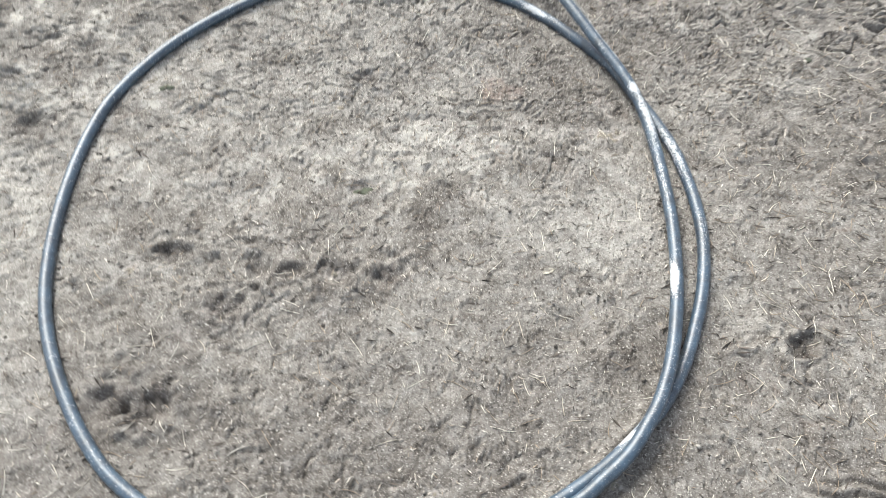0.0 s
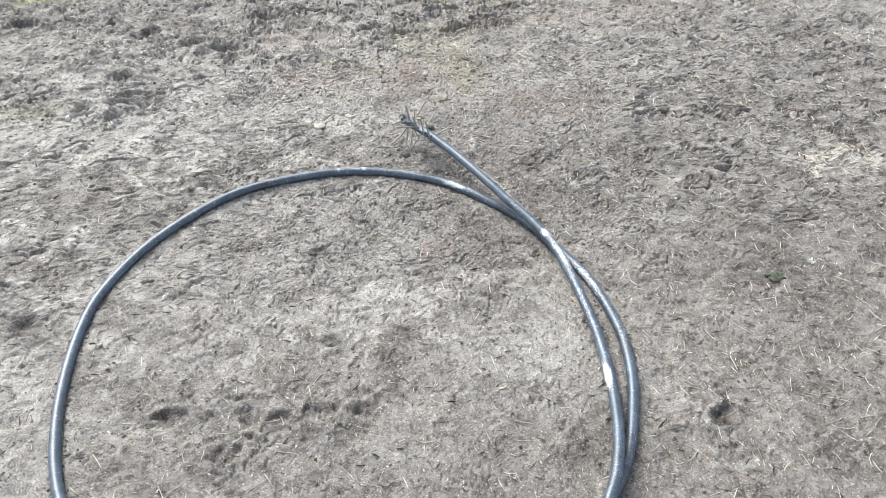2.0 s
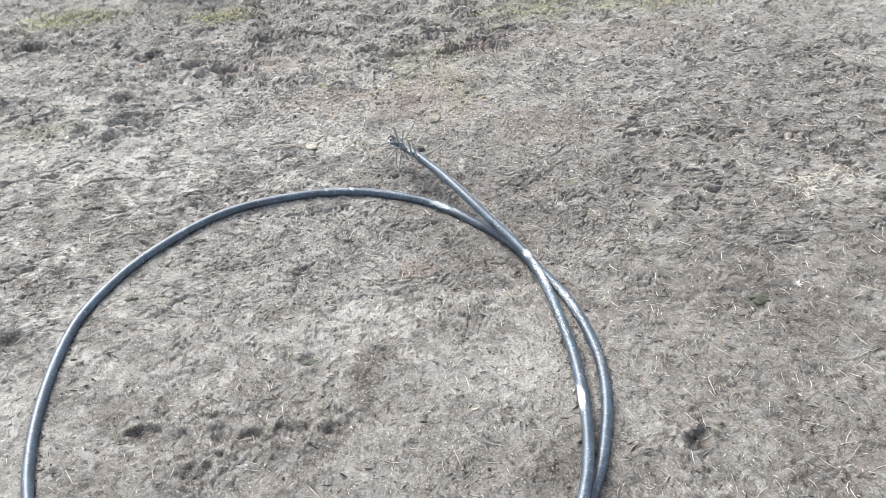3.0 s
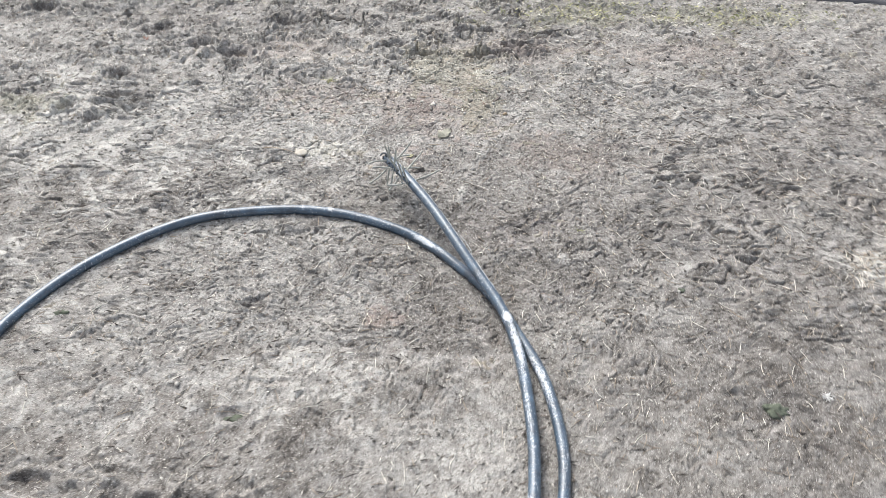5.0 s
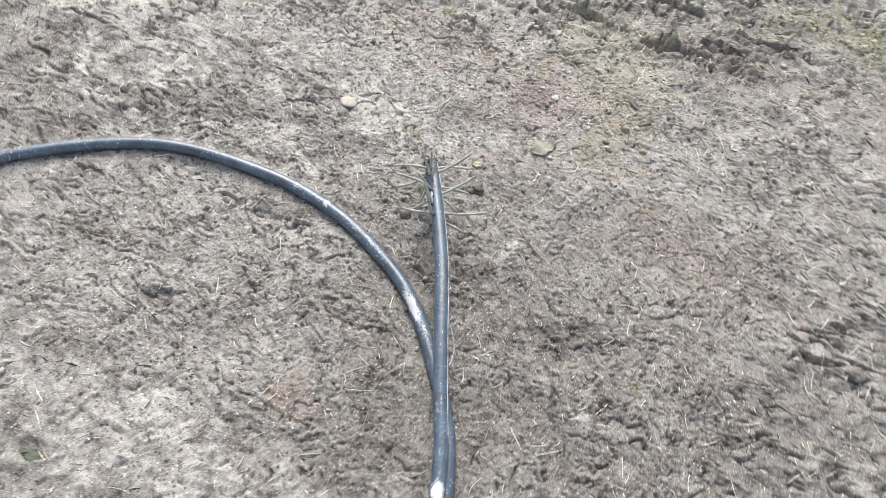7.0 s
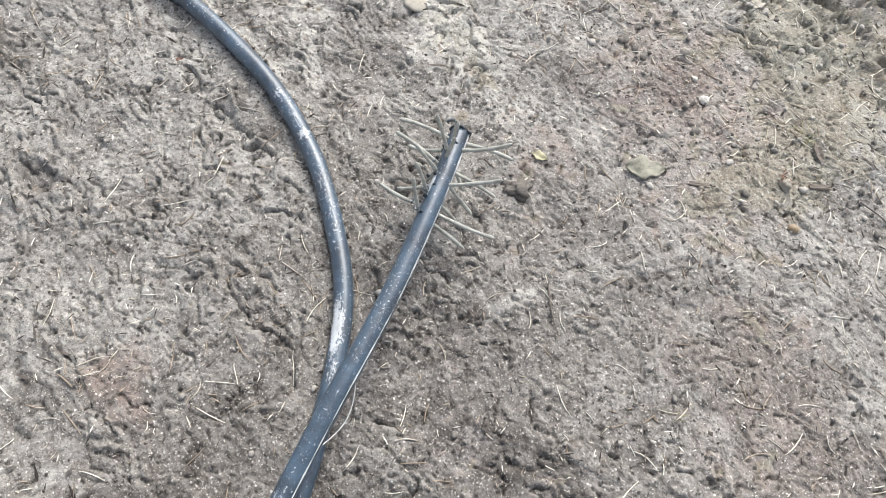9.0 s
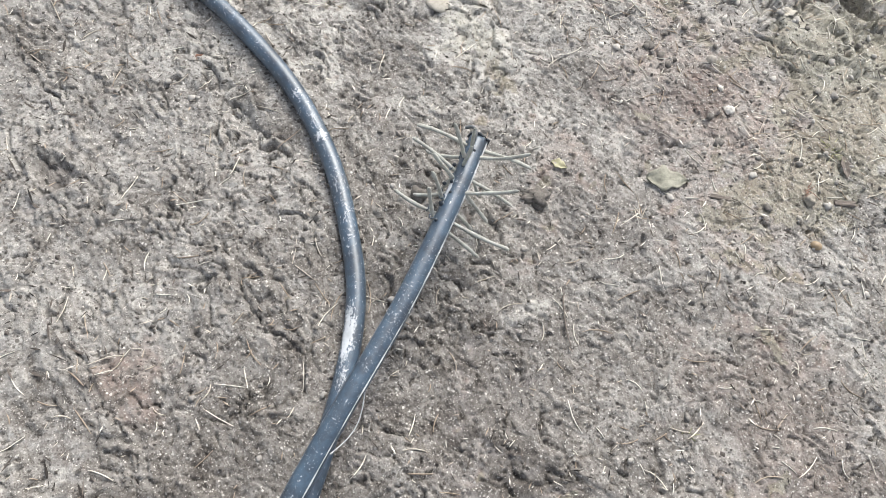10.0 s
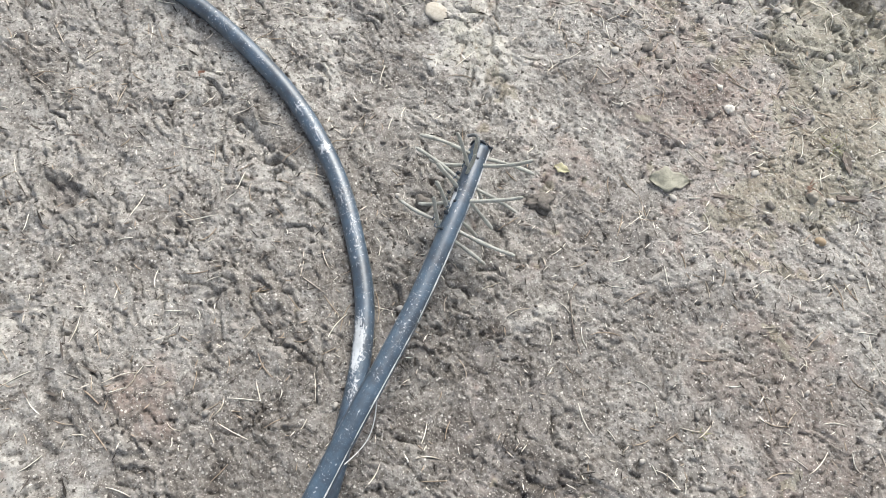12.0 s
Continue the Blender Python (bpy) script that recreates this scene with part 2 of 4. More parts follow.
RADIUS = 0.0140
FREE_END = [(0.1355, 1.977, 0.089), (0.196, 1.888, 0.089), (0.276, 1.756, 0.081), (0.347, 1.616, 0.071), (0.396, 1.521, 0.059),
            (0.450, 1.418, 0.048), (0.483, 1.322, 0.040), (0.502, 1.20, 0.032), (0.510, 1.07, 0.026), (0.509, 0.97, 0.025),
            (0.498, 0.86, 0.028), (0.480, 0.76, 0.034), (0.452, 0.655, 0.043), (0.416, 0.566, 0.047), (0.381, 0.509, 0.045),
            (0.340, 0.455, 0.038), (0.285, 0.408, 0.028), (0.230, 0.368, 0.018)]
LOOP = [(0.08, 0.285, 0.014), (-0.12, 0.235, 0.014), (-0.36, 0.265, 0.014), (-0.589, 0.392, 0.014), (-0.702, 0.501, 0.014),
        (-0.803, 0.667, 0.014), (-0.860, 0.83, 0.014), (-0.880, 1.03, 0.015), (-0.864, 1.25, 0.015), (-0.811, 1.417, 0.015),
        (-0.673, 1.608, 0.015), (-0.449, 1.772, 0.015), (-0.20, 1.823, 0.014), (-0.01, 1.810, 0.012), (0.14, 1.758, 0.009),
        (0.237, 1.702, 0.008), (0.33, 1.612, 0.008)]
LOWER = [(0.435, 1.480, 0.010), (0.50, 1.335, 0.013), (0.545, 1.222, 0.014), (0.568, 1.115, 0.014), (0.577, 1.015, 0.014),
         (0.572, 0.920, 0.014), (0.552, 0.822, 0.014), (0.520, 0.730, 0.014), (0.482, 0.645, 0.014), (0.437, 0.573, 0.014),
         (0.385, 0.515, 0.014), (0.320, 0.456, 0.014), (0.255, 0.408, 0.014), (0.17, 0.358, 0.014), (0.08, 0.325, 0.014)]


# how far each spot lies from the part of the pipe that rests on the mud, and the pipe's height there
BED_X, BED_Y, BED_STEP = -1.05, 0.10, 0.005


def pipe_bed():
    lying, _ = spline(LOOP + LOWER, 0.012)
    gx, gy = np.meshgrid(np.arange(BED_X, 0.75, BED_STEP), np.arange(BED_Y, 2.0, BED_STEP))
    far, high = np.full(gx.shape, 9.0), np.zeros(gx.shape)
    for px, py, pz in lying:
        d = np.hypot(gx - px, gy - py)
        closer = d < far
        far[closer], high[closer] = d[closer], pz
    return far, high


BED_FAR, BED_HIGH = pipe_bed()


def bed_at(x, y):
    ny, nx = BED_FAR.shape
    u, v = np.clip((x - BED_X) / BED_STEP, 0, nx - 1.001), np.clip((y - BED_Y) / BED_STEP, 0, ny - 1.001)
    i, j = u.astype(int), v.astype(int)
    a, b = u - i, v - j
    far, high = ((g[j, i] * (1 - a) + g[j, i + 1] * a) * (1 - b) + (g[j + 1, i] * (1 - a) + g[j + 1, i + 1] * a) * b for g in (BED_FAR, BED_HIGH))
    return far, high


# hoof and boot marks: x, y, half width, half depth, turn, sink
MARKS = [
    (0.739, 0.680, 0.040, 0.030, 20, 0.016), (-1.015, 1.302, 0.060, 0.035, 10, 0.016), (-0.235, 0.874, 0.045, 0.028, 30, 0.014),
    (-0.335, 0.885, 0.035, 0.025, 20, 0.013), (-0.410, 0.891, 0.030, 0.030, 60, 0.013), (-0.123, 0.865, 0.050, 0.024, 20, 0.011),
    (-0.603, 0.930, 0.045, 0.028, 0, 0.013), (-0.473, 0.801, 0.050, 0.035, 0, 0.013), (-0.601, 0.574, 0.055, 0.040, 0, 0.016),
    (-0.691, 0.575, 0.045, 0.045, 0, 0.016), (-0.195, 1.111, 0.035, 0.022, 0, 0.010), (-0.196, 1.463, 0.038, 0.030, 30, 0.014),
    (-1.18, 1.46, 0.12, 0.03, 25, 0.014),
]
FAR_MARKS = [
    (-1.35, 3.13, 0.085, 0.05), (-0.83, 2.93, 0.075, 0.045), (-0.63, 2.82, 0.06, 0.04), (-0.49, 2.75, 0.06, 0.04),
    (-0.32, 3.00, 0.08, 0.05), (0.10, 2.80, 0.06, 0.026), (0.22, 2.74, 0.06, 0.022), (0.44, 2.90, 0.06, 0.022),
    (0.48, 2.72, 0.09, 0.018), (0.74, 2.89, 0.09, 0.016), (-0.90, 2.59, 0.045, 0.035), (-0.87, 2.45, 0.07, 0.022),
    (-1.02, 2.39, 0.035, 0.035), (-0.90, 2.31, 0.045, 0.025), (-0.62, 3.02, 0.05, 0.03), (0.60, 2.80, 0.07, 0.016),
]
# damp, dry and mossy stretches: x, y, radius x, radius y, weight
DAMP = [(0.75, 1.75, 0.55, 0.40, 0.35), (1.35, 1.25, 0.6, 0.5, 0.45), (-0.35, 0.85, 0.35, 0.12, 0.25), (-0.65, 0.60, 0.25, 0.15, 0.35),
        (0.0, 0.42, 1.3, 0.32, 0.5), (-0.7, 3.05, 0.35, 0.10, 0.7), (1.7, 2.2, 0.5, 0.5, 0.55), (0.30, 1.45, 0.25, 0.25, 0.25),
        (0.23, 2.37, 0.06, 0.07, 1.2), (0.36, 2.52, 0.12, 0.07, 0.7), (0.30, 2.10, 0.16, 0.10, 0.4), (0.14, 2.24, 0.09, 0.03, 0.7), (0.48, 1.75, 0.14, 0.10, 0.6)]
DRY = [(1.57, 1.585, 0.17, 0.075, 1.6), (-0.06, 2.14, 0.16, 0.07, 0.6), (0.36, 1.91, 0.024, 0.040, 1.1), (-0.9, 2.25, 0.45, 0.35, 0.6),
       (0.40, 2.60, 0.35, 0.25, 0.15), (-0.35, 1.50, 0.60, 0.40, 0.40), (0.95, 1.55, 0.30, 0.25, 0.25), (-0.3, 2.4, 0.9, 0.35, 0.25), (0.30, 1.00, 0.25, 0.20, 0.45),
       (-0.10, 1.21, 0.22, 0.12, 0.45), (0.64, 1.63, 0.03, 0.02, 1.3), (-1.05, 0.9, 0.3, 0.6, 0.5), (0.0, 2.45, 0.8, 0.4, 0.2),
       (-0.09, 2.11, 0.06, 0.05, 0.7), (0.20, 2.20, 0.06, 0.03, 0.7)]
LITTER = [(0.28, 2.40, 0.28, 0.20, 1.4), (-0.15, 2.48, 0.2, 0.12, 0.9), (0.14, 1.40, 0.06, 0.035, 1.6), (0.55, 2.75, 0.25, 0.1, 1.0), (0.72, 2.10, 0.2, 0.12, 0.8),
          (0.20, 2.12, 0.05, 0.04, 1.0), (-0.3, 2.78, 0.25, 0.08, 0.8), (1.2, 2.75, 0.3, 0.12, 0.8)]
PUDDLES = [(-0.60, 3.06, 0.26, 0.075, 1.2), (-1.45, 2.94, 0.25, 0.07, 1.2)]
MOSSY = [(-1.26, 3.40, 0.25, 0.10, 1.3), (-0.54, 3.28, 0.16, 0.07, 1.3), (-1.18, 2.41, 0.12, 0.08, 0.9), (0.9, 3.05, 0.45, 0.14, 0.6),
         (1.5, 3.02, 0.45, 0.13, 0.6), (0.32, 2.62, 0.24, 0.18, 0.8), (-0.07, 2.13, 0.10, 0.06, 0.5), (0.45, 2.42, 0.14, 0.12, 0.75)]


def blobs(x, y, rows):
    wob = 1 + 0.9 * perlin(x * 6, y * 6, 3) + 1.0 * perlin(x * 21, y * 21, 4) + 0.6 * perlin(x * 60, y * 60, 18)
    out = np.zeros_like(x)
    for bx, by, rx, ry, w in rows:
        d = np.hypot((x - bx) / rx, (y - by) / ry) * wob
        out += w * (1 - smooth(0.35, 1.25, d))
    return out


def path_edge(x):
    return 3.31 - 0.165 * (x - 1.07) + 0.5 * np.maximum(0, 0.9 - x) ** 2


def ground_height(x, y):
    off = np.hypot(np.maximum(np.abs(x - 0.375) - 1.95, 0), np.maximum(np.abs(y - 1.875) - 1.60, 0))
    near = 1 - smooth(0.0, 0.35, off)
    # the finest relief only where the sheet is fine enough to hold it
    mesh_fine = 0.25 + 0.75 * smooth(-0.56, -0.48, x) * smooth(0.96, 0.88, x) * smooth(1.26, 1.34, y) * smooth(2.61, 2.53, y)
    ax, ay, cx, cy = (perlin(x * f, y * f, k) for f, k in ((31, 12), (31, 14), (85, 27), (85, 28)))
    wx = x + 0.040 * perlin(x * 9, y * 9, 11) + 0.016 * ax + 0.0065 * mesh_fine * cx
    wy = y + 0.040 * perlin(x * 9, y * 9, 13) + 0.016 * ay + 0.0065 * mesh_fine * cy
    h = 0.010 * perlin(x * 1.7, y * 1.7, 1) + 0.009 * perlin(wx * 6, wy * 8, 2)
    churn = 1.15 - 0.55 * mesh_fine + 0.75 * smooth(2.25, 2.7, y - 0.5 * np.maximum(x, 0)) * smooth(1.9, 0.9, x) + 0.45 * perlin(x * 3.2, y * 3.6, 29)
    churn *= 1 - 0.6 * (1 - smooth(0.55, 1.15, np.hypot((x - 0.45) / 0.55, (y - 2.28) / 0.42)))
    flatter = 0.5 + 0.5 * smooth(1.0, 1.7, y)
    churn *= flatter
    # smeared plates of mud, each rising slowly to a torn lip with a crease at its foot
    for fx, fy, steps, high, deep, seed in ((7, 13, 2.4, 0.0110, 0.013, 5), (17, 30, 2.2, 0.0095, 0.012, 6), (36, 60, 1.7, 0.0045, 0.006, 30)):
        n = perlin(wx * fx, wy * fy, seed) + 0.35 * perlin(wx * fx * 2.3, wy * fy * 2.1, seed + 40)
        st = n * steps - wy * fy * 0.45
        q = st - np.floor(st)
        gate = churn * (mesh_fine if fx > 20 else 1) * smooth(-0.10, 0.30, perlin(x * fx * 0.9, y * fy * 0.6, seed + 50))
        h += gate * (high * (0.9 * q - smooth(0.90, 1.0, q)) - deep * (1 - smooth(0.02, 0.13, q)) * smooth(0.0, 0.02, q)) + 0.35 * high * n
    # crumbly stretches between smooth ones
    crumb = smooth(-0.15, 0.35, perlin(wx * 5.5, wy * 6.5, 31))
    h += mesh_fine * ((0.0008 + 0.0022 * crumb) * perlin(wx * 105, wy * 125, 8) + (0.0006 + 0.0013 * crumb) * perlin(wx * 190, wy * 210, 19))
    # smear ridges in the soft mud
    soft = smooth(-0.10, 0.25, perlin(x * 7, y * 7, 36))
    h += mesh_fine * 0.0042 * soft * (0.5 - np.abs(perlin(wx * 34 + 0.6 * ax, wy * 62, 37)) * 1.6) + mesh_fine * 0.0018 * perlin(wx * 70, wy * 95, 38)
    # narrow cracks
    for fx, fy, deep, wide, seed in ((12, 19, 0.013, 0.95, 20), (25, 37, 0.0095, 0.90, 9), (48, 68, 0.006, 0.84, 16)):
        line_ = 1 - np.abs(perlin(wx * fx, wy * fy, seed)) * 2.2
        h -= deep * flatter * (mesh_fine if fx > 30 else 1) * smooth(wide, 1.0, line_) * smooth(0.08, 0.30, perlin(x * fx * 1.1, y * fy * 0.9, seed + 60))
    wob = 1 + 0.8 * perlin(x * 17, y * 22, 15) + 0.5 * perlin(x * 45, y * 55, 24)
    far = [(a, b, c, d, 8, 0.028) for a, b, c, d in FAR_MARKS]
    for bx, by, rx, ry, turn, sink in MARKS + far:
        c, s = math.cos(radians(turn)), math.sin(radians(turn))
        dx, dy = x - bx, y - by
        d = np.hypot((dx * c + dy * s) / rx, (dy * c - dx * s) / ry) * wob
        h -= 1.15 * sink * (1 - smooth(0.35, 1.05, d)) * (0.85 + 0.6 * perlin(wx * 30, wy * 42, 32))
        h += 0.40 * sink * np.exp(-((d - 1.3) / 0.3) ** 2)
    # a tread print with wavy bars
    inside = 1 - smooth(0.7, 1.0, np.hypot((x - 0.80) / 0.17, (y - 0.355) / 0.075))
    h += inside * 0.009 * np.sin(2 * np.pi * (y + 0.12 * (x - 0.8) + 0.005 * np.sin(2 * np.pi * x / 0.10)) / 0.027)
    # soil pressed down under the pipe and banked along it
    away, axis = bed_at(x, y)
    rest = 1 - smooth(0.010, 0.055, away)
    h = h * (1 - rest) + (axis - 0.011 + 0.0016 * perlin(x * 60, y * 60, 33)) * rest
    h += 0.0075 * np.exp(-((away - 0.019) / 0.007) ** 2) * (0.35 + 1.3 * perlin(x * 26, y * 26, 34))
    path = smooth(-0.10, 0.05, y - path_edge(x)) * smooth(2.4, 2.2, y - path_edge(x))
    calm = 1 - 0.8 * np.clip(blobs(x, y, PUDDLES), 0, 1)
    far_roll = (0.02 * perlin(x * 0.35, y * 0.35, 25) + 0.05 * perlin(x * 0.08, y * 0.08, 26)) * (1 - near)
    return h * near * (1 - path) * calm + far_roll * (1 - path)


def ground_fields(x, y):
    damp = blobs(x, y, DAMP)
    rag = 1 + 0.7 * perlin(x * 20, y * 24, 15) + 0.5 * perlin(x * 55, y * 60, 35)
    # every mark is also darkened within its ragged outline
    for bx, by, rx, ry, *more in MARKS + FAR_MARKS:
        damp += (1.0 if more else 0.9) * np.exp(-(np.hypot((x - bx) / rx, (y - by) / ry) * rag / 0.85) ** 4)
    damp += 0.35 * perlin(x * 3.1, y * 3.1, 21)
    dry = blobs(x, y, DRY) + 0.3 * perlin(x * 2.3, y * 2.3, 22) + 0.24 * smooth(1.8, 2.4, y + 0.15 * x)
    moss = blobs(x, y, MOSSY)
    litter = blobs(x, y, LITTER)
    return np.clip(0.7 * damp, 0, 1.0), np.clip(dry, -0.2, 1.6), np.clip(moss, 0, 1.2), np.clip(litter, 0, 1.5)


def at_ground(x, y):
    return float(ground_height(np.array([float(x)]), np.array([float(y)]))[0])


def spaced(fine_a, close_a, close_b, fine_b, close, fine, reach):
    """Grid lines: close in the middle, fine round it, then ever wider out to the horizon."""
    line = list(np.arange(fine_a, close_a, fine)) + list(np.arange(close_a, close_b, close)) + list(np.arange(close_b, fine_b, fine))
    step, lo, hi = fine, line[0], line[-1]
    before, after = [], []
    while hi < reach:
        step *= 1.35
        lo, hi = lo - step, hi + step
        before.append(lo)
        after.append(hi)
    return np.array(before[::-1] + line + after)


def mesh_from(name, verts, faces, material, smooth_shade=True):
    me = bpy.data.meshes.new(name)
    me.from_pydata(verts, [], faces)
    me.materials.append(material)
    me.polygons.foreach_set("use_smooth", np.full(len(me.polygons), smooth_shade))
    me.update()
    return me


def build_ground():
    xs = spaced(-1.75, -0.50, 0.90, 2.5, 0.0026, 0.0058, 400)
    ys = spaced(0.15, 1.32, 2.55, 3.6, 0.0026, 0.0058, 400)
    gx, gy = np.meshgrid(xs, ys)
    x, y = gx.ravel(), gy.ravel()
    z = ground_height(x, y)
    nx, ny = len(xs), len(ys)
    me = bpy.data.meshes.new("ground")
    me.vertices.add(nx * ny)
    me.vertices.foreach_set("co", np.stack([x, y, z], -1).ravel())
    i = (np.arange(ny - 1)[:, None] * nx + np.arange(nx - 1)[None]).ravel()
    quads = np.stack([i, i + 1, i + nx + 1, i + nx], -1)
    me.loops.add(quads.size)
    me.loops.foreach_set("vertex_index", quads.ravel())
    me.polygons.add(len(quads))
    me.polygons.foreach_set("loop_start", np.arange(len(quads)) * 4)
    me.polygons.foreach_set("use_smooth", np.ones(len(quads), bool))
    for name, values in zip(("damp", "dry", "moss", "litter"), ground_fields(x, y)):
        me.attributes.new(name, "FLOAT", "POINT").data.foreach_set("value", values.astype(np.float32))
    me.update()
    me.validate()
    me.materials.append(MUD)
    tagged(new("ground", me), "trodden grey-brown mud littered with pine needles", "ground", kind="structure")


build_ground()


def part(name, me, parent, label=""):
    ob = new(name, me)
    ob.parent = parent
    return tagged(ob, label) if label else ob


# ---- the bent pipe with cords through its end ----
def frames_along(c):
    t = np.gradient(c, axis=0)
    t /= np.linalg.norm(t, axis=1)[:, None]
    side = np.cross(t, (0, 0, 1.0))
    side /= np.linalg.norm(side, axis=1)[:, None]
    return t, side, np.cross(side, t)


def tube(name, c, radius, sides, material, s=None, lip=0.0):
    """A round tube along c, with uv = (metres along, metres round). lip: wall thickness of an open first end (0: closed)."""
    t, side, up = frames_along(c)
    r = np.broadcast_to(radius, (len(c),))
    ang = np.arange(sides) * 2 * np.pi / sides
    ring = np.cos(ang)[None, :, None] * side[:, None] + np.sin(ang)[None, :, None] * up[:, None]
    v = [c[:, None] + ring * r[:, None, None]]
    u = [np.broadcast_to((s if s is not None else np.arange(len(c)) * 0.01)[:, None], (len(c), sides))]
    order = list(range(len(c)))
    if lip:
        deep = min(14, len(c) - 1)
        v.insert(0, (c[:deep, None] + ring[:deep] * (r[0] - lip))[::-1])
        u.insert(0, u[0][:deep][::-1])
    if lip:
        ragged = np.array([0.0035 * noise.noise(Vector((math.cos(a) * 2.2, math.sin(a) * 2.2, 0.7))) for a in ang])
        for q in (v[1][0], v[0][-1]):
            q -= t[0] * ragged[:, None]
    v, u = np.concatenate(v), np.concatenate(u)
    rows = len(v)
    i = np.arange(rows - 1)[:, None] * sides
    j = np.arange(sides)[None]
    quads = np.stack([i + j, i + sides + j, i + sides + (j + 1) % sides, i + (j + 1) % sides], -1).reshape(-1, 4)
    faces = quads.tolist() + [list(range((rows - 1) * sides, rows * sides))]
    faces.append(list(range(sides))[::-1])
    me = mesh_from(name, v.reshape(-1, 3).tolist(), faces, material)
    uv = me.uv_layers.new(name="UVMap")
    along, round_ = u.ravel(), np.tile(ang * float(np.max(r)), rows)
    idx = np.zeros(len(me.loops), int)
    me.loops.foreach_get("vertex_index", idx)
    uv.data.foreach_set("uv", np.stack([along[idx], round_[idx]], -1).ravel())
    return me, along, np.tile(ang, rows)


pipe = tagged(new("plastic_pipe"), "mud-spattered blue-black plastic pipe loop with cords through its raised end", "pipe")
line, dist = spline(FREE_END + LOOP + LOWER, 0.006)
wall, along, around = tube("pipe_wall", line, RADIUS, 24, PIPE, dist, lip=0.0026)


def nearest(x, y, first, last):
    """Distance along the pipe at which it passes (x, y), sought between two distances."""
    ok = (dist >= first) & (dist <= last)
    d = np.hypot(line[:, 0] - x, line[:, 1] - y) + np.where(ok, 0, 9)
    return dist[int(np.argmin(d))]


END = dist[-1]
# chalky stretches: at which distance, half length, angle round the pipe (90: top), half width, weight
CHALK = [(nearest(0.258, 1.684, 2, END), 0.052, 62, 48, 0.95), (nearest(0.305, 1.64, 2, END), 0.03, 95, 60, 0.5),
         (nearest(0.497, 0.828, 0, 1.6), 0.050, 45, 60, 1.1), (nearest(0.470, 1.365, 0, 1.0), 0.020, 90, 70, 1.0),
         (nearest(0.492, 1.28, 0, 1.0), 0.11, 95, 55, 0.78), (nearest(0.508, 1.10, 0, 1.2), 0.12, 70, 50, 0.5),
         (nearest(0.55, 1.19, 2, END), 0.14, 60, 70, 0.62), (nearest(0.575, 0.98, 2, END), 0.10, 90, 70, 0.45),
         (nearest(0.35, 0.485, 2, END), 0.035, 35, 50, 0.9), (0.093, 0.024, 36, 15, 1.3),
         (nearest(-0.03, 1.81, 2, END), 0.012, 90, 60, 0.8), (nearest(0.12, 1.765, 2, END), 0.08, 90, 60, 0.38),
         (nearest(-0.11, 1.82, 2, END), 0.012, 80, 60, 0.6),
         (nearest(-0.05, 1.815, 2, END), 0.08, 90, 42, 0.42), (nearest(0.06, 1.79, 2, END), 0.05, 75, 42, 0.42),
         (nearest(-0.30, 1.81, 2, END), 0.06, 90, 42, 0.36), (nearest(0.405, 1.505, 0, 1.2), 0.03, 70, 50, 0.5)]
# start from a weak paling centred on the top along the whole pipe
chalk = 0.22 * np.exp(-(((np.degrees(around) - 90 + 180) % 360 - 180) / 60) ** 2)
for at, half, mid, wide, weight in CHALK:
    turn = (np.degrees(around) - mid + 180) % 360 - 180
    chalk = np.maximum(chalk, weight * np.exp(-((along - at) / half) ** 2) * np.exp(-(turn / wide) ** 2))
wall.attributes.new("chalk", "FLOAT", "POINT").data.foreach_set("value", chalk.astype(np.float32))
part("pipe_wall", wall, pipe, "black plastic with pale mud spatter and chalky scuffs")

# the moulding seam, a thin pale ridge along the side of the raised end
tang, side, up = frames_along(line)
span = dist < 0.62
lean = np.interp(dist, [0, 0.62], [18, 38])
SIDE_SIGN = -1.0
seam_line = (line + (SIDE_SIGN * np.cos(np.radians(lean))[:, None] * side + np.sin(np.radians(lean))[:, None] * up) * (RADIUS + 0.0002))[span]
seam_mesh, *_ = tube("mould_seam", seam_line, 0.0007 + 0.0003 * np.sin(np.arange(span.sum()) * 0.9) + 0.0003 * np.sin(np.arange(span.sum()) * 0.23), 6, SEAM)
part("mould_seam", seam_mesh, pipe, "thin pale moulding seam")

# a strand of the seam torn loose where the pipes cross
loose = (dist > 0.385) & (dist < 0.475)
peel = np.sin(np.linspace(0, np.pi, int(loose.sum())))[:, None]
strand = line[loose] - side[loose] * (RADIUS + 0.001 + 0.010 * peel) + up[loose] * (0.008 - 0.012 * peel)
part("loose_strand", tube("loose_strand", strand, 0.0008, 6, SEAM)[0], pipe, "thin pale strand torn from the seam")

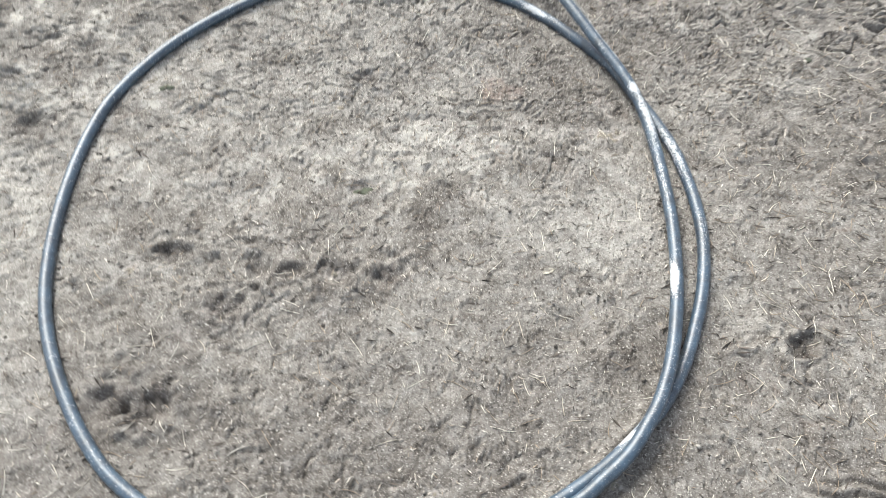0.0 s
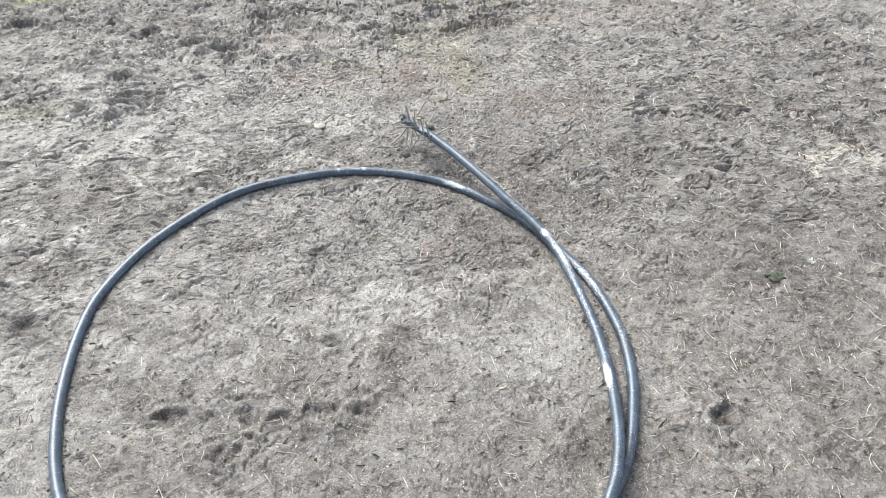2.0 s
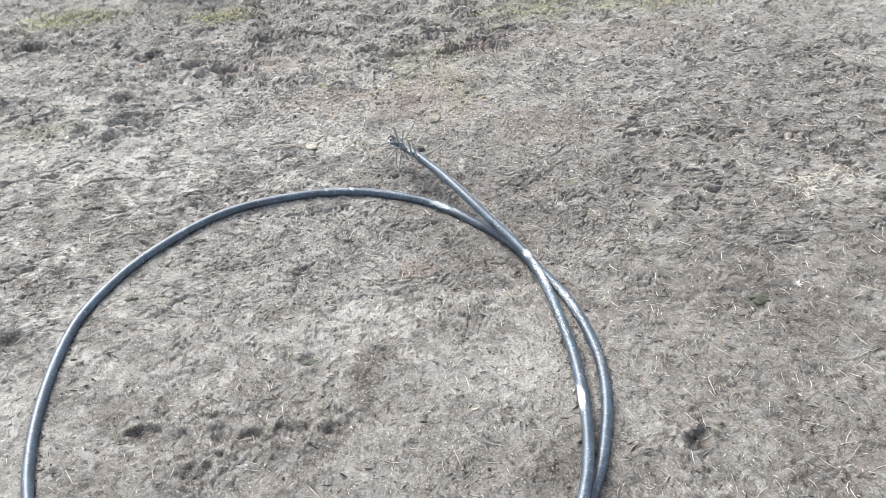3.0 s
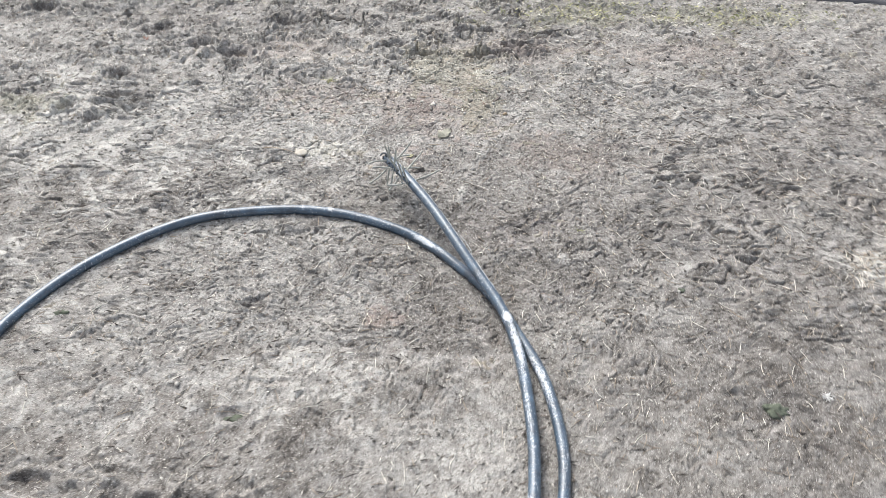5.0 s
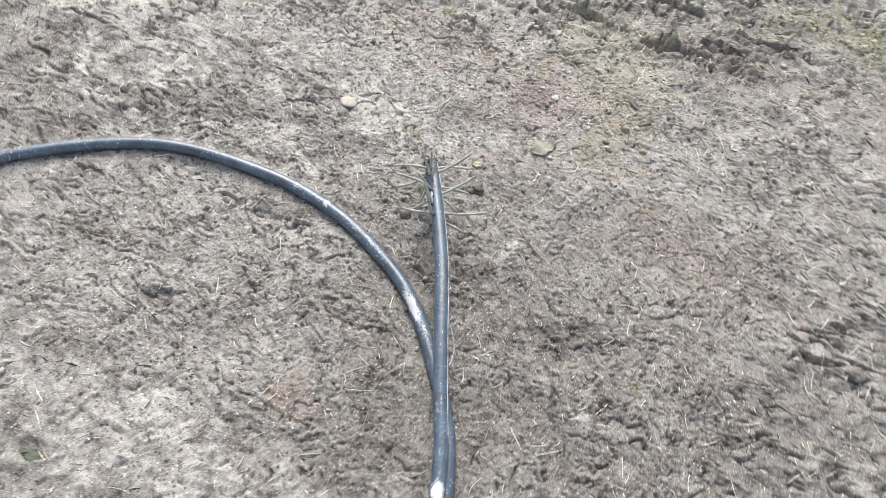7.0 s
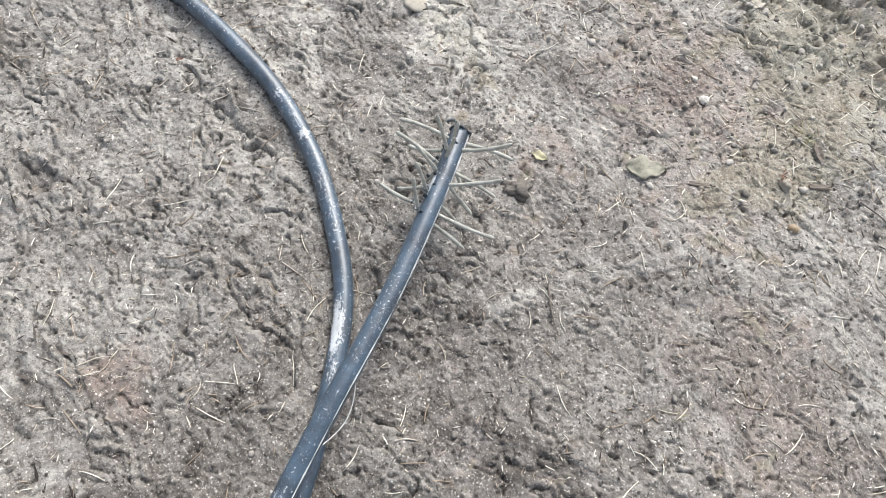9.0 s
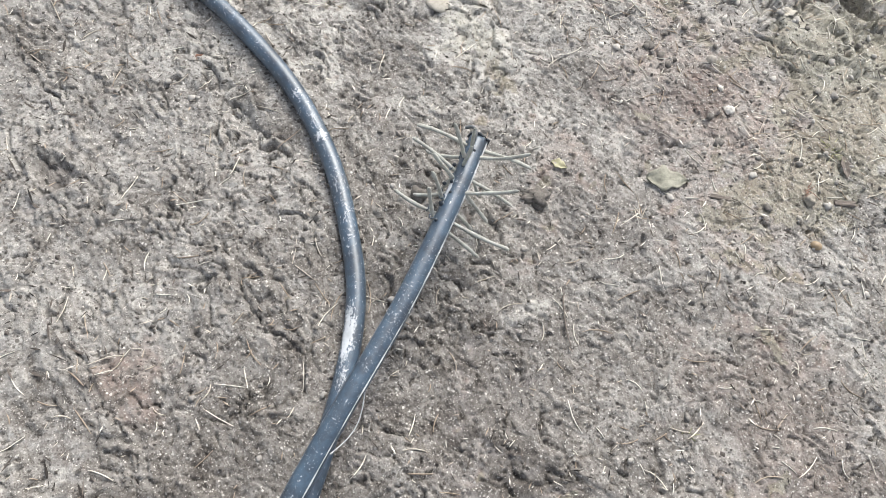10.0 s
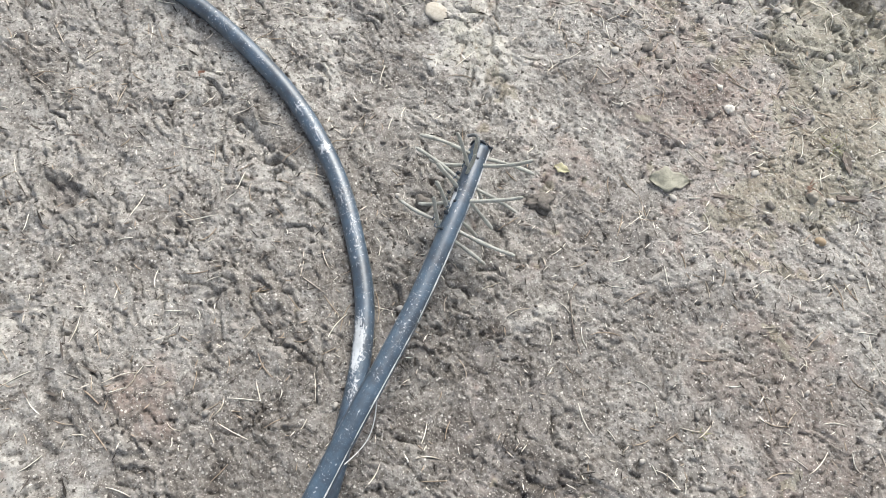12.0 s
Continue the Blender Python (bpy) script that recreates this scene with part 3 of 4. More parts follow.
# cords pushed through drilled holes: station, then (along, aside, up) of both tips, sag
E0 = line[0] + np.array((-0.0022, 0.0040, 0.0))
AX = np.array((0.478, -0.878, -0.02)) / np.linalg.norm((0.478, -0.878, -0.02))
LA = np.array((0.878, 0.478, 0.0)) / np.linalg.norm((0.878, 0.478, 0.0))
UP = np.cross(LA, AX) * np.sign(np.cross(LA, AX)[2])
CORDS = [
    (0.020, (0.042, -0.080, 0.034), (-0.004, 0.086, -0.026), 0.010),
    (0.036, (0.022, -0.072, -0.060), (0.020, 0.081, 0.052), -0.012),
    (0.066, (0.063, -0.075, 0.034), (0.062, 0.084, -0.030), 0.006),
    (0.098, (0.110, -0.049, -0.030), (0.075, 0.090, 0.047), -0.010),
    (0.136, (0.138, -0.064, 0.018), (0.143, 0.110, 0.012), -0.008),
    (0.045, (0.047, -0.024, 0.088), (0.050, 0.030, -0.072), 0.006),
    (0.080, (0.094, -0.031, 0.075), (0.084, 0.060, -0.066), 0.006),
    (0.115, (0.120, -0.020, 0.078), (0.106, 0.046, -0.066), 0.004),
    (0.148, (0.140, -0.014, 0.074), (0.141, 0.074, -0.064), 0.005),
    (0.030, (0.025, -0.002, 0.060), (0.040, -0.020, -0.078), 0.012),
    (0.058, (0.056, 0.008, 0.068), (0.070, -0.026, -0.074), 0.012),
]


def cord(k, station, tip_a, tip_b, sag):
    mid = E0 + AX * station
    a, b = (E0 + AX * p[0] + LA * p[1] + UP * p[2] for p in (tip_a, tip_b))
    t = np.linspace(0, 1, 9)[:, None]
    arm = lambda p: mid + (p - mid) * t + np.array((0, 0, sag * 0.55)) * (4 * t * (1 - t))  # noqa: E731
    c = np.vstack([arm(a)[::-1], arm(b)[1:]])
    bend = np.array((math.sin(k * 2.1), math.cos(k * 3.7), 0)) * 0.0008
    c = c + bend * np.sin(np.linspace(0, 3 * np.pi, len(c)))[:, None]
    c[:, 2] = np.maximum(c[:, 2], 0.003)
    fine, _ = spline(c, 0.0022)
    t = np.linspace(0, 1, len(fine))
    round_end = np.sqrt(np.clip(np.minimum(t, 1 - t) * len(fine) * 0.45 + 0.12, 0, 1))
    thick = (0.0027 + 0.0003 * np.sin(t * 23 + k)) * round_end
    return tube("cord", fine, thick, 8, ROD)[0]


for k, row in enumerate(CORDS):
    part("cord", cord(k, *row), pipe, "stiff grey-green cord end")


def burr(station, angle):
    """A raised ragged rim round a drilled hole."""
    mid = E0 + AX * station
    out = LA * math.cos(angle) + UP * math.sin(angle)
    e = np.cross(out, AX)
    ang = np.linspace(0, 2 * np.pi, 13)[:-1]
    c = np.array([mid + out * (RADIUS + 0.0006 + 0.0008 * math.sin(3 * q)) + (AX * math.cos(q) + e * math.sin(q)) * 0.0036 for q in ang])
    c = np.vstack([c, c[:1]])
    return tube("drill_burr", c, 0.0009, 6, PIPE)[0]


for station, (_, la, u), (_, lb, ub) in [(r[0], r[1], r[2]) for r in CORDS]:
    part("drill_burr", burr(station, math.atan2(u, la)), pipe)


# torn rim of the cut end
ring = np.linspace(0, 2 * np.pi, 33)
rim = np.array([line[0] + (side[0] * math.cos(q) + up[0] * math.sin(q)) * (RADIUS + 0.0004 + 0.0012 * noise.noise(Vector((math.cos(q) * 3, math.sin(q) * 3, 5))))
                - tang[0] * (0.001 + 0.004 * noise.noise(Vector((math.cos(q) * 2.6, math.sin(q) * 2.6, 1)))) for q in ring])
part("torn_rim", tube("torn_rim", rim, 0.0016 + 0.0008 * np.sin(ring * 5), 7, RUBBER)[0], pipe, "ragged black rim of the cut end")


def stud(station, angle, size):
    """A small rounded plug standing out of the pipe's wall."""
    mid, out = E0 + AX * station, LA * math.cos(angle) + UP * math.sin(angle)
    c = np.array([mid + out * (RADIUS - 0.002 + size * q) for q in (0, 0.5, 0.9, 1.15, 1.25)])
    return tube("plug", c, size * np.array((0.75, 0.75, 0.68, 0.45, 0.12)), 9, RUBBER)[0]


for station, angle, size in ((0.012, 1.9, 0.0042), (0.030, 1.25, 0.0036), (0.052, 1.45, 0.0034), (0.070, 1.15, 0.0036), (0.088, 1.75, 0.0034),
                             (0.104, 1.30, 0.0036), (0.125, 1.62, 0.0042), (0.040, 2.35, 0.0038), (0.060, 2.5, 0.0038), (0.093, 2.45, 0.0036),
                             (0.118, 0.8, 0.0034), (0.150, 1.2, 0.0032)):
    part("plug", stud(station, angle, size), pipe, "small dark plug in a drilled hole")

# a short cord bent over like a hook beside the cut end
hook = [E0 + AX * a + LA * b + UP * c for a, b, c in ((0.004, -0.022, 0.016), (0.001, -0.013, 0.021), (0.006, -0.005, 0.022), (0.016, -0.002, 0.019), (0.024, -0.003, 0.012))]
part("cord", tube("cord", spline(hook, 0.003)[0], 0.0024, 8, HOOK)[0], pipe, "dark cord stub bent into a hook")


# ---- scatter on the mud ----
def heights(x, y):
    return ground_height(np.asarray(x, float), np.asarray(y, float))


def needle_rows(n, seed, box, long=(0.018, 0.05)):
    r = np.random.default_rng(seed)
    x, y = r.uniform(box[0], box[1], n), r.uniform(box[2], box[3], n)
    return x, y, r.uniform(0, 2 * np.pi, n), r.uniform(*long, n), r.normal(0, 0.12, n)


def needle_geometry(x, y, turn, length, bend, radius=0.00095):
    """Curved three-sided needles that follow the ground, as vertices and faces."""
    k = np.linspace(-0.5, 0.5, 5)
    cx = x[:, None] + np.cos(turn)[:, None] * k * length[:, None] - np.sin(turn)[:, None] * (k ** 2 - 0.08)[None] * (bend * length * 2)[:, None]
    cy = y[:, None] + np.sin(turn)[:, None] * k * length[:, None] + np.cos(turn)[:, None] * (k ** 2 - 0.08)[None] * (bend * length * 2)[:, None]
    cz = heights(cx, cy)
    cz = 0.35 * cz + 0.65 * cz.max(1, keepdims=True) * np.ones_like(cz) * 0.5 + 0.65 * cz.mean(1, keepdims=True) * 0.5
    cz = np.maximum(cz, heights(cx, cy)) + radius * 1.1
    rad = radius * np.array((0.45, 0.9, 1.0, 0.9, 0.6))
    verts, n = [], len(x)
    for a in (90, 210, 330):
        ca, sa = math.cos(radians(a)), math.sin(radians(a))
        verts.append(np.stack([cx - np.sin(turn)[:, None] * rad * ca, cy + np.cos(turn)[:, None] * rad * ca, cz + rad * sa], -1))
    v = np.stack(verts, 2)
    one = [(i * 3 + j, i * 3 + (j + 1) % 3, (i + 1) * 3 + (j + 1) % 3, (i + 1) * 3 + j) for i in range(4) for j in range(3)]
    faces = (np.arange(n)[:, None, None] * 15 + np.array(one)[None]).reshape(-1, 4)
    return v.reshape(-1, 3), faces


def stuff(name, v, f, material, label, category, flat=False):
    ob = new(name, mesh_from(name, v.tolist(), f.tolist(), material, not flat))
    return tagged(ob, label, category, kind="stuff")


def scatter_needles():
    rows = [needle_rows(2300, 11, (-1.6, 2.3, 0.2, 3.4)), needle_rows(900, 12, (0.6, 2.3, 0.4, 2.4)), needle_rows(420, 13, (-0.1, 1.0, 2.2, 2.9), (0.015, 0.04)),
            needle_rows(160, 14, (1.44, 1.70, 1.51, 1.66), (0.02, 0.06)), needle_rows(3800, 15, (-1.6, 2.3, 0.2, 3.4), (0.006, 0.016))]
    x, y, turn, length, bend = (np.concatenate(c) for c in zip(*rows))
    # the stretch round the pipe's end has its needles laid singly further down
    keep = ~((np.hypot((x - 0.45) / 0.40, (y - 2.05) / 0.36) < 1) & (length > 0.016) & (np.arange(len(x)) % 4 > 0))
    x, y, turn, length, bend = (c[keep] for c in (x, y, turn, length, bend))
    v, f = needle_geometry(x, y, turn, length, bend)
    stuff("fallen_needles", v, f, NEEDLE, "dry straw-coloured pine needles strewn over the mud", "pine needles")


GOLD = (1 + 5 ** 0.5) / 2
ICO = np.array([(-1, GOLD, 0), (1, GOLD, 0), (-1, -GOLD, 0), (1, -GOLD, 0), (0, -1, GOLD), (0, 1, GOLD), (0, -1, -GOLD), (0, 1, -GOLD),
                (GOLD, 0, -1), (GOLD, 0, 1), (-GOLD, 0, -1), (-GOLD, 0, 1)]) / math.hypot(1, GOLD)
ICO_FACES = np.array([(a, b, c) for a, b, c in itertools.combinations(range(12), 3)
                      if max(np.linalg.norm(ICO[a] - ICO[b]), np.linalg.norm(ICO[b] - ICO[c]), np.linalg.norm(ICO[a] - ICO[c])) < 1.1])
TURNED = np.einsum("ij,ij->i", np.cross(ICO[ICO_FACES[:, 1]] - ICO[ICO_FACES[:, 0]], ICO[ICO_FACES[:, 2]] - ICO[ICO_FACES[:, 0]]), ICO[ICO_FACES[:, 0]]) < 0
ICO_FACES[TURNED] = ICO_FACES[TURNED][:, ::-1]


def grains(n, seed, box, size, flat=0.6, spots=None, rounded=False):
    """Rough crumbs lying on the ground: eight-sided grains, or rounded lumps."""
    r = np.random.default_rng(seed)
    x, y = (r.uniform(box[0], box[1], n), r.uniform(box[2], box[3], n)) if spots is None else spots
    s = size[0] + (size[1] - size[0]) * r.uniform(0, 1, n) ** 3
    base = np.array([(1, 0, 0), (0, 1, 0), (-1, 0, 0), (0, -1, 0), (0, 0, flat), (0, 0, -flat)], float)
    if rounded:
        base = ICO * (1, 1, flat)
    m = len(base)
    v = base[None] * r.uniform(0.65, 1.2, (n, m, 1)) * r.uniform(0.7, 1.25, (n, 1, 3)) + r.normal(0, 0.10, (n, m, 3))
    a = r.uniform(0, 6.28, n)
    rot = np.stack([np.stack([np.cos(a), -np.sin(a), 0 * a], -1), np.stack([np.sin(a), np.cos(a), 0 * a], -1), np.stack([0 * a, 0 * a, 1 + 0 * a], -1)], 1)
    v = np.einsum("nij,nkj->nki", rot, v) * s[:, None, None] * 0.5
    v += np.stack([x, y, heights(x, y) + s * 0.12], -1)[:, None]
    one = np.array([(0, 1, 4), (1, 2, 4), (2, 3, 4), (3, 0, 4), (1, 0, 5), (2, 1, 5), (3, 2, 5), (0, 3, 5)])
    if rounded:
        one = ICO_FACES
    f = (np.arange(n)[:, None, None] * m + one[None]).reshape(-1, 3)
    return v.reshape(-1, 3), f


scatter_needles()
lying = np.flatnonzero(line[:, 2] < 0.03)
pick = rng.choice(lying, 2600)
out = np.where(rng.random(2600) < 0.5, -1, 1) * RADIUS * rng.uniform(0.75, 1.6, 2600)
v, f = grains(2600, 27, None, (0.0025, 0.010), 0.8, (line[pick, 0] + side[pick, 0] * out, line[pick, 1] + side[pick, 1] * out))
stuff("soil_along_pipe", v, f, CRUMB, "dark crumbs of soil banked along the pipe", "soil crumbs", True)
v, f = grains(11000, 21, (-1.6, 2.3, 0.2, 3.4), (0.0014, 0.0052))
v2, f2 = grains(9000, 22, (-0.5, 0.95, 1.3, 2.65), (0.0009, 0.0038))
stuff("sand_grit", np.vstack([v, v2]), np.vstack([f, f2 + len(v)]), GRIT, "pale sand grains and grit bedded in the mud", "grit", True)
v, f = grains(9000, 23, (-1.6, 2.3, 0.2, 3.4), (0.003, 0.011), 0.7)
v2, f2 = grains(5000, 24, (-0.5, 0.95, 1.3, 2.65), (0.002, 0.008), 0.7)
stuff("mud_crumbs", np.vstack([v, v2]), np.vstack([f, f2 + len(v)]), CRUMB, "dark crumbs of mud and rotted litter on the ground", "mud crumbs", True)


def chips(n, seed, box, long, along=0.0, clear=0.0):
    """Thin torn chips of straw and bark, and dark shadow-like dashes, mostly flat on the mud."""
    r = np.random.default_rng(seed)
    x, y = r.uniform(box[0], box[1], n), r.uniform(box[2], box[3], n)
    a, l = r.uniform(0, 6.28, n), r.uniform(*long, n)
    if along:
        a = r.normal(0, along, n)
    if clear:
        x = np.where(np.hypot(x - 0.30, y - 1.95) < clear, x + 1.2, x)
    w, lift = l * r.uniform(0.06, 0.17, n), r.normal(0, 0.25, n)
    d = np.stack([np.cos(a), np.sin(a), np.sin(lift)], -1) * l[:, None] / 2
    e = np.stack([-np.sin(a), np.cos(a), r.normal(0, 0.3, n)], -1) * w[:, None] / 2
    c = np.stack([x, y, heights(x, y) + 0.0022], -1)
    thick = np.array((0, 0, 0.0011))
    low = np.stack([c - d, c + e * 0.9, c + d, c - e], 1)
    v = np.concatenate([low, low + thick], 1)
    one = np.array([(3, 2, 1, 0), (4, 5, 6, 7), (0, 1, 5, 4), (1, 2, 6, 5), (2, 3, 7, 6), (3, 0, 4, 7)])
    return v.reshape(-1, 3), (np.arange(n)[:, None, None] * 8 + one[None]).reshape(-1, 4)


v, f = chips(5000, 31, (-1.6, 2.3, 0.2, 3.4), (0.004, 0.014))
stuff("straw_chips", v, f, NEEDLE, "pale chips of straw and dead grass trodden into mud", "straw", True)
v, f = chips(13000, 32, (-1.6, 2.3, 0.2, 3.4), (0.004, 0.015))
# longer dark chips along x, partly litter, partly imitating shadows of mud lips
v2, f2 = chips(2400, 36, (-1.6, 1.6, 0.3, 3.3), (0.012, 0.034), 0.6, 0.62)
stuff("bark_chips", np.vstack([v, v2]), np.vstack([f, f2 + len(v)]), DARK_CHIP, "dark chips of bark and rotted litter, some standing in for mud-lip shadows", "bark chips", True)
v, f = grains(3200, 33, (-1.6, 2.3, 0.2, 3.4), (0.004, 0.012), 0.6, rounded=True)
v2, f2 = grains(2200, 34, (-1.6, 1.8, 2.3, 3.3), (0.005, 0.018), 0.6, rounded=True)
stuff("mud_lumps", np.vstack([v, v2]), np.vstack([f, f2 + len(v)]), LUMP, "small loose lumps of grey-brown mud", "mud lumps")


# ---- single things lying about ----
def lump(name, size, material, seed, rough=0.18, rings=7, sides=12):
    """A rounded, uneven stone or clod, base at z = 0."""
    bm = bmesh.new()
    bmesh.ops.create_icosphere(bm, subdivisions=3, radius=0.5)
    for q in bm.verts:
        p = Vector((q.co.x * 2.3 + seed * 3.1, q.co.y * 2.3, q.co.z * 2.3))
        k = 1 + rough * noise.noise(p) + rough * 0.6 * noise.noise(p * 2.7) + rough * 0.4 * noise.noise(p * 6) + rough * 0.25 * noise.noise(p * 13)
        q.co = Vector((q.co.x * size[0], q.co.y * size[1], q.co.z * size[2])) * k
        q.co.z += size[2] * 0.30
    me = bpy.data.meshes.new(name)
    bm.to_mesh(me)
    bm.free()
    me.materials.append(material)
    me.polygons.foreach_set("use_smooth", np.ones(len(me.polygons), bool))
    return me


def place(name, me, x, y, turn, label, category, group="", lift=-0.002):
    ob = new(name, me)
    ob.matrix_world = pose(x, y, at_ground(x, y) + lift, 0, 0, turn)
    return tagged(ob, label, category, group)


place("stone", lump("stone", (0.042, 0.034, 0.009), STONE, 1), -0.156, 2.119, 15, "pale buff flat stone pressed into the mud", "stone", "loose stones")
place("stone", lump("stone", (0.020, 0.015, 0.012), PEBBLE, 2, 0.3), 0.844, 2.544, 40, "small pale rounded stone on bare mud", "stone", "loose stones")
place("stone", lump("stone", (0.019, 0.016, 0.016), STONE, 3, 0.35), 0.465, 2.382, 0, "buff stone among dry needles and grass", "stone", "loose stones")
PEBBLES = [(0.234, 2.410, 12), (0.185, 2.437, 16), (0.275, 2.390, 17), (0.328, 2.543, 12), (0.256, 2.577, 10), (0.205, 2.612, 11),
           (0.555, 2.399, 7), (0.478, 2.350, 12), (0.233, 2.067, 8), (0.252, 2.497, 8), (0.166, 2.251, 8), (0.203, 2.300, 7), (0.260, 2.341, 6),
           (0.405, 2.515, 8), (0.141, 2.479, 9), (0.145, 2.600, 8), (0.449, 2.232, 7), (-0.40, 2.50, 16), (-0.48, 2.53, 15), (-0.20, 2.42, 12),
           (0.06, 2.30, 9), (-1.06, 2.33, 22), (-1.09, 2.75, 18), (0.98, 2.42, 12), (0.62, 2.55, 11), (1.20, 2.30, 14), (-0.13, 2.60, 10),
           (0.75, 1.95, 8), (-0.45, 0.83, 10), (0.13, 2.52, 12), (0.30, 2.70, 13), (-0.62, 2.62, 18), (-0.55, 2.66, 20), (-0.98, 2.80, 18)]
for k, (x, y, mm) in enumerate(PEBBLES):
    e = mm / 1000
    place("pebble", lump("pebble", (e, e * (0.65 + 0.3 * math.sin(k)), e * 0.7), PEBBLE, 10 + k, 0.38), x, y, k * 47,
          "small pale pebble half sunk in mud", "pebble", "pebbles on the mud")
place("acorn", lump("acorn", (0.018, 0.014, 0.013), ACORN, 41, 0.04), 0.524, 2.339, 30, "glossy tan acorn lying on the mud", "acorn")
place("clod", lump("clod", (0.038, 0.028, 0.018), CLOD, 42, 0.6), 1.095, 1.979, 20, "dark lump of mud on the surface", "clod", "mud clods")
place("clod", lump("clod", (0.040, 0.028, 0.012), CLOD, 43, 1.0), 0.226, 2.032, 60, "dark crumbling mud lump under the cords", "clod", "mud clods")
place("clod", lump("clod", (0.026, 0.022, 0.014), CLOD, 44, 0.6), 0.127, 1.885, 10, "small dark mud lump beside the pipe", "clod", "mud clods")
place("clod", lump("clod", (0.07, 0.03, 0.018), CLOD, 45, 0.6), -0.10, 3.02, 5, "dark ridge of churned mud", "clod", "mud clods")
place("moss_clump", lump("moss_clump", (0.055, 0.032, 0.010), MOSS, 46, 0.8), 1.095, 1.113, -10, "dark green moss clump on bare mud", "moss")
place("moss_clump", lump("moss_clump", (0.034, 0.020, 0.008), MOSS, 47, 0.8), -0.70, 1.42, 15, "small dark green moss clump inside the loop", "moss")
place("moss_clump", lump("moss_clump", (0.032, 0.018, 0.004), MOSS, 48, 0.9), 0.949, 1.500, 20, "small dark green moss patch on damp mud", "moss")
place("moss_clump", lump("moss_clump", (0.050, 0.030, 0.008), MOSS, 49, 0.9), -0.185, 1.095, 5, "flat dark green moss patch inside the loop", "moss")


def leaf(name, length, width, material, seed, curl=0.25):
    """A crumpled leaf with thickness and a midrib fold."""
    nu, nv = 15, 9
    bm = bmesh.new()
    grid = []
    for i in range(nu):
        u = i / (nu - 1)
        half = width / 2 * math.sin(math.pi * min(0.98, max(0.02, u)) ** 0.8) * (1 + 0.18 * math.sin(u * 17 + seed))
        row = []
        for j in range(nv):
            w = j / (nv - 1) * 2 - 1
            n = noise.noise(Vector((u * 3 + seed, w * 1.5, seed * 0.7)))
            row.append(bm.verts.new(((u - 0.5) * length, w * half, abs(w) * half * curl + 0.16 * width * n + 0.06 * width * noise.noise(Vector((u * 9 + seed, w * 4, 2.0))) + 0.003)))
        grid.append(row)
    for i in range(nu - 1):
        for j in range(nv - 1):
            bm.faces.new((grid[i][j], grid[i + 1][j], grid[i + 1][j + 1], grid[i][j + 1])).smooth = True
    got = bmesh.ops.extrude_face_region(bm, geom=bm.faces[:])
    for q in got["geom"]:
        if isinstance(q, bmesh.types.BMVert):
            q.co.z -= 0.0012
    bmesh.ops.recalc_face_normals(bm, faces=bm.faces[:])
    me = bpy.data.meshes.new(name)
    bm.to_mesh(me)
    bm.free()
    me.materials.append(material)
    return me


place("leaf", leaf("leaf", 0.066, 0.038, LEAF, 1, 0.02), 0.314, 2.220, 50, "faded grey-green crumpled leaf stuck to the mud", "leaf", "fallen leaves", 0.003)
place("leaf", leaf("leaf", 0.026, 0.016, YELLOW, 2, 0.1), 0.202, 2.094, 30, "small pale yellowish leaf on the mud", "leaf", "fallen leaves")
place("leaf", leaf("leaf", 0.034, 0.022, STONE, 3, 0.1), 0.185, 2.615, 60, "pale flat leaf scrap on dry mud", "leaf", "fallen leaves")
place("leaf", leaf("leaf", 0.030, 0.018, STONE, 4), 0.631, 1.629, 70, "pale buff leaf scrap on damp mud", "leaf", "fallen leaves")
place("leaf", leaf("leaf", 0.032, 0.014, STONE, 8, 0.5), 0.225, 0.872, 20, "pale curled leaf scrap inside the loop", "leaf", "fallen leaves")
place("leaf", leaf("leaf", 0.045, 0.022, RUST, 5, 0.5), -0.862, 2.864, 80, "rust-red curled leaf on the mud", "leaf", "fallen leaves")
place("leaf", leaf("leaf", 0.022, 0.010, RUST, 6, 0.4), -0.275, 1.735, 80, "small reddish-brown leaf scrap inside the loop", "leaf", "fallen leaves")
place("leaf", leaf("leaf", 0.040, 0.016, BARK, 7, 0.5), 0.455, 2.474, -38, "dark brown curled leaf on the mud", "leaf", "fallen leaves")


def chunk(length, width, thick, seed):
    """A split piece of bark with chamfered, uneven edges."""
    bm = bmesh.new()
    bmesh.ops.create_cube(bm, size=1)
    bmesh.ops.subdivide_edges(bm, edges=bm.edges[:], cuts=4, use_grid_fill=True)
    for q in bm.verts:
        n = noise.noise(Vector((q.co.x * 4 + seed, q.co.y * 5, q.co.z * 3)))
        q.co = Vector((q.co.x * length * (1 + 0.06 * n), q.co.y * width * (1 + 0.22 * n), (q.co.z + 0.45 + 0.25 * n) * thick))
    bmesh.ops.bevel(bm, geom=[e for e in bm.edges if e.calc_face_angle(0) > 0.9], offset=thick * 0.15, segments=2, affect="EDGES")
    me = bpy.data.meshes.new("bark")
    bm.to_mesh(me)
    bm.free()
    me.materials.append(BARK)
    return me


place("bark_piece", chunk(0.050, 0.020, 0.008, 1), 0.580, 2.387, -40, "grey-brown strip of bark lying flat", "bark", "bark pieces")
place("bark_piece", chunk(0.034, 0.009, 0.006, 2), 0.499, 2.430, 52, "narrow dark strip of bark on the mud", "bark", "bark pieces")
place("bark_piece", chunk(0.036, 0.008, 0.005, 4), 0.381, 2.268, 45, "small dark splinter of bark on the mud", "bark", "bark pieces")
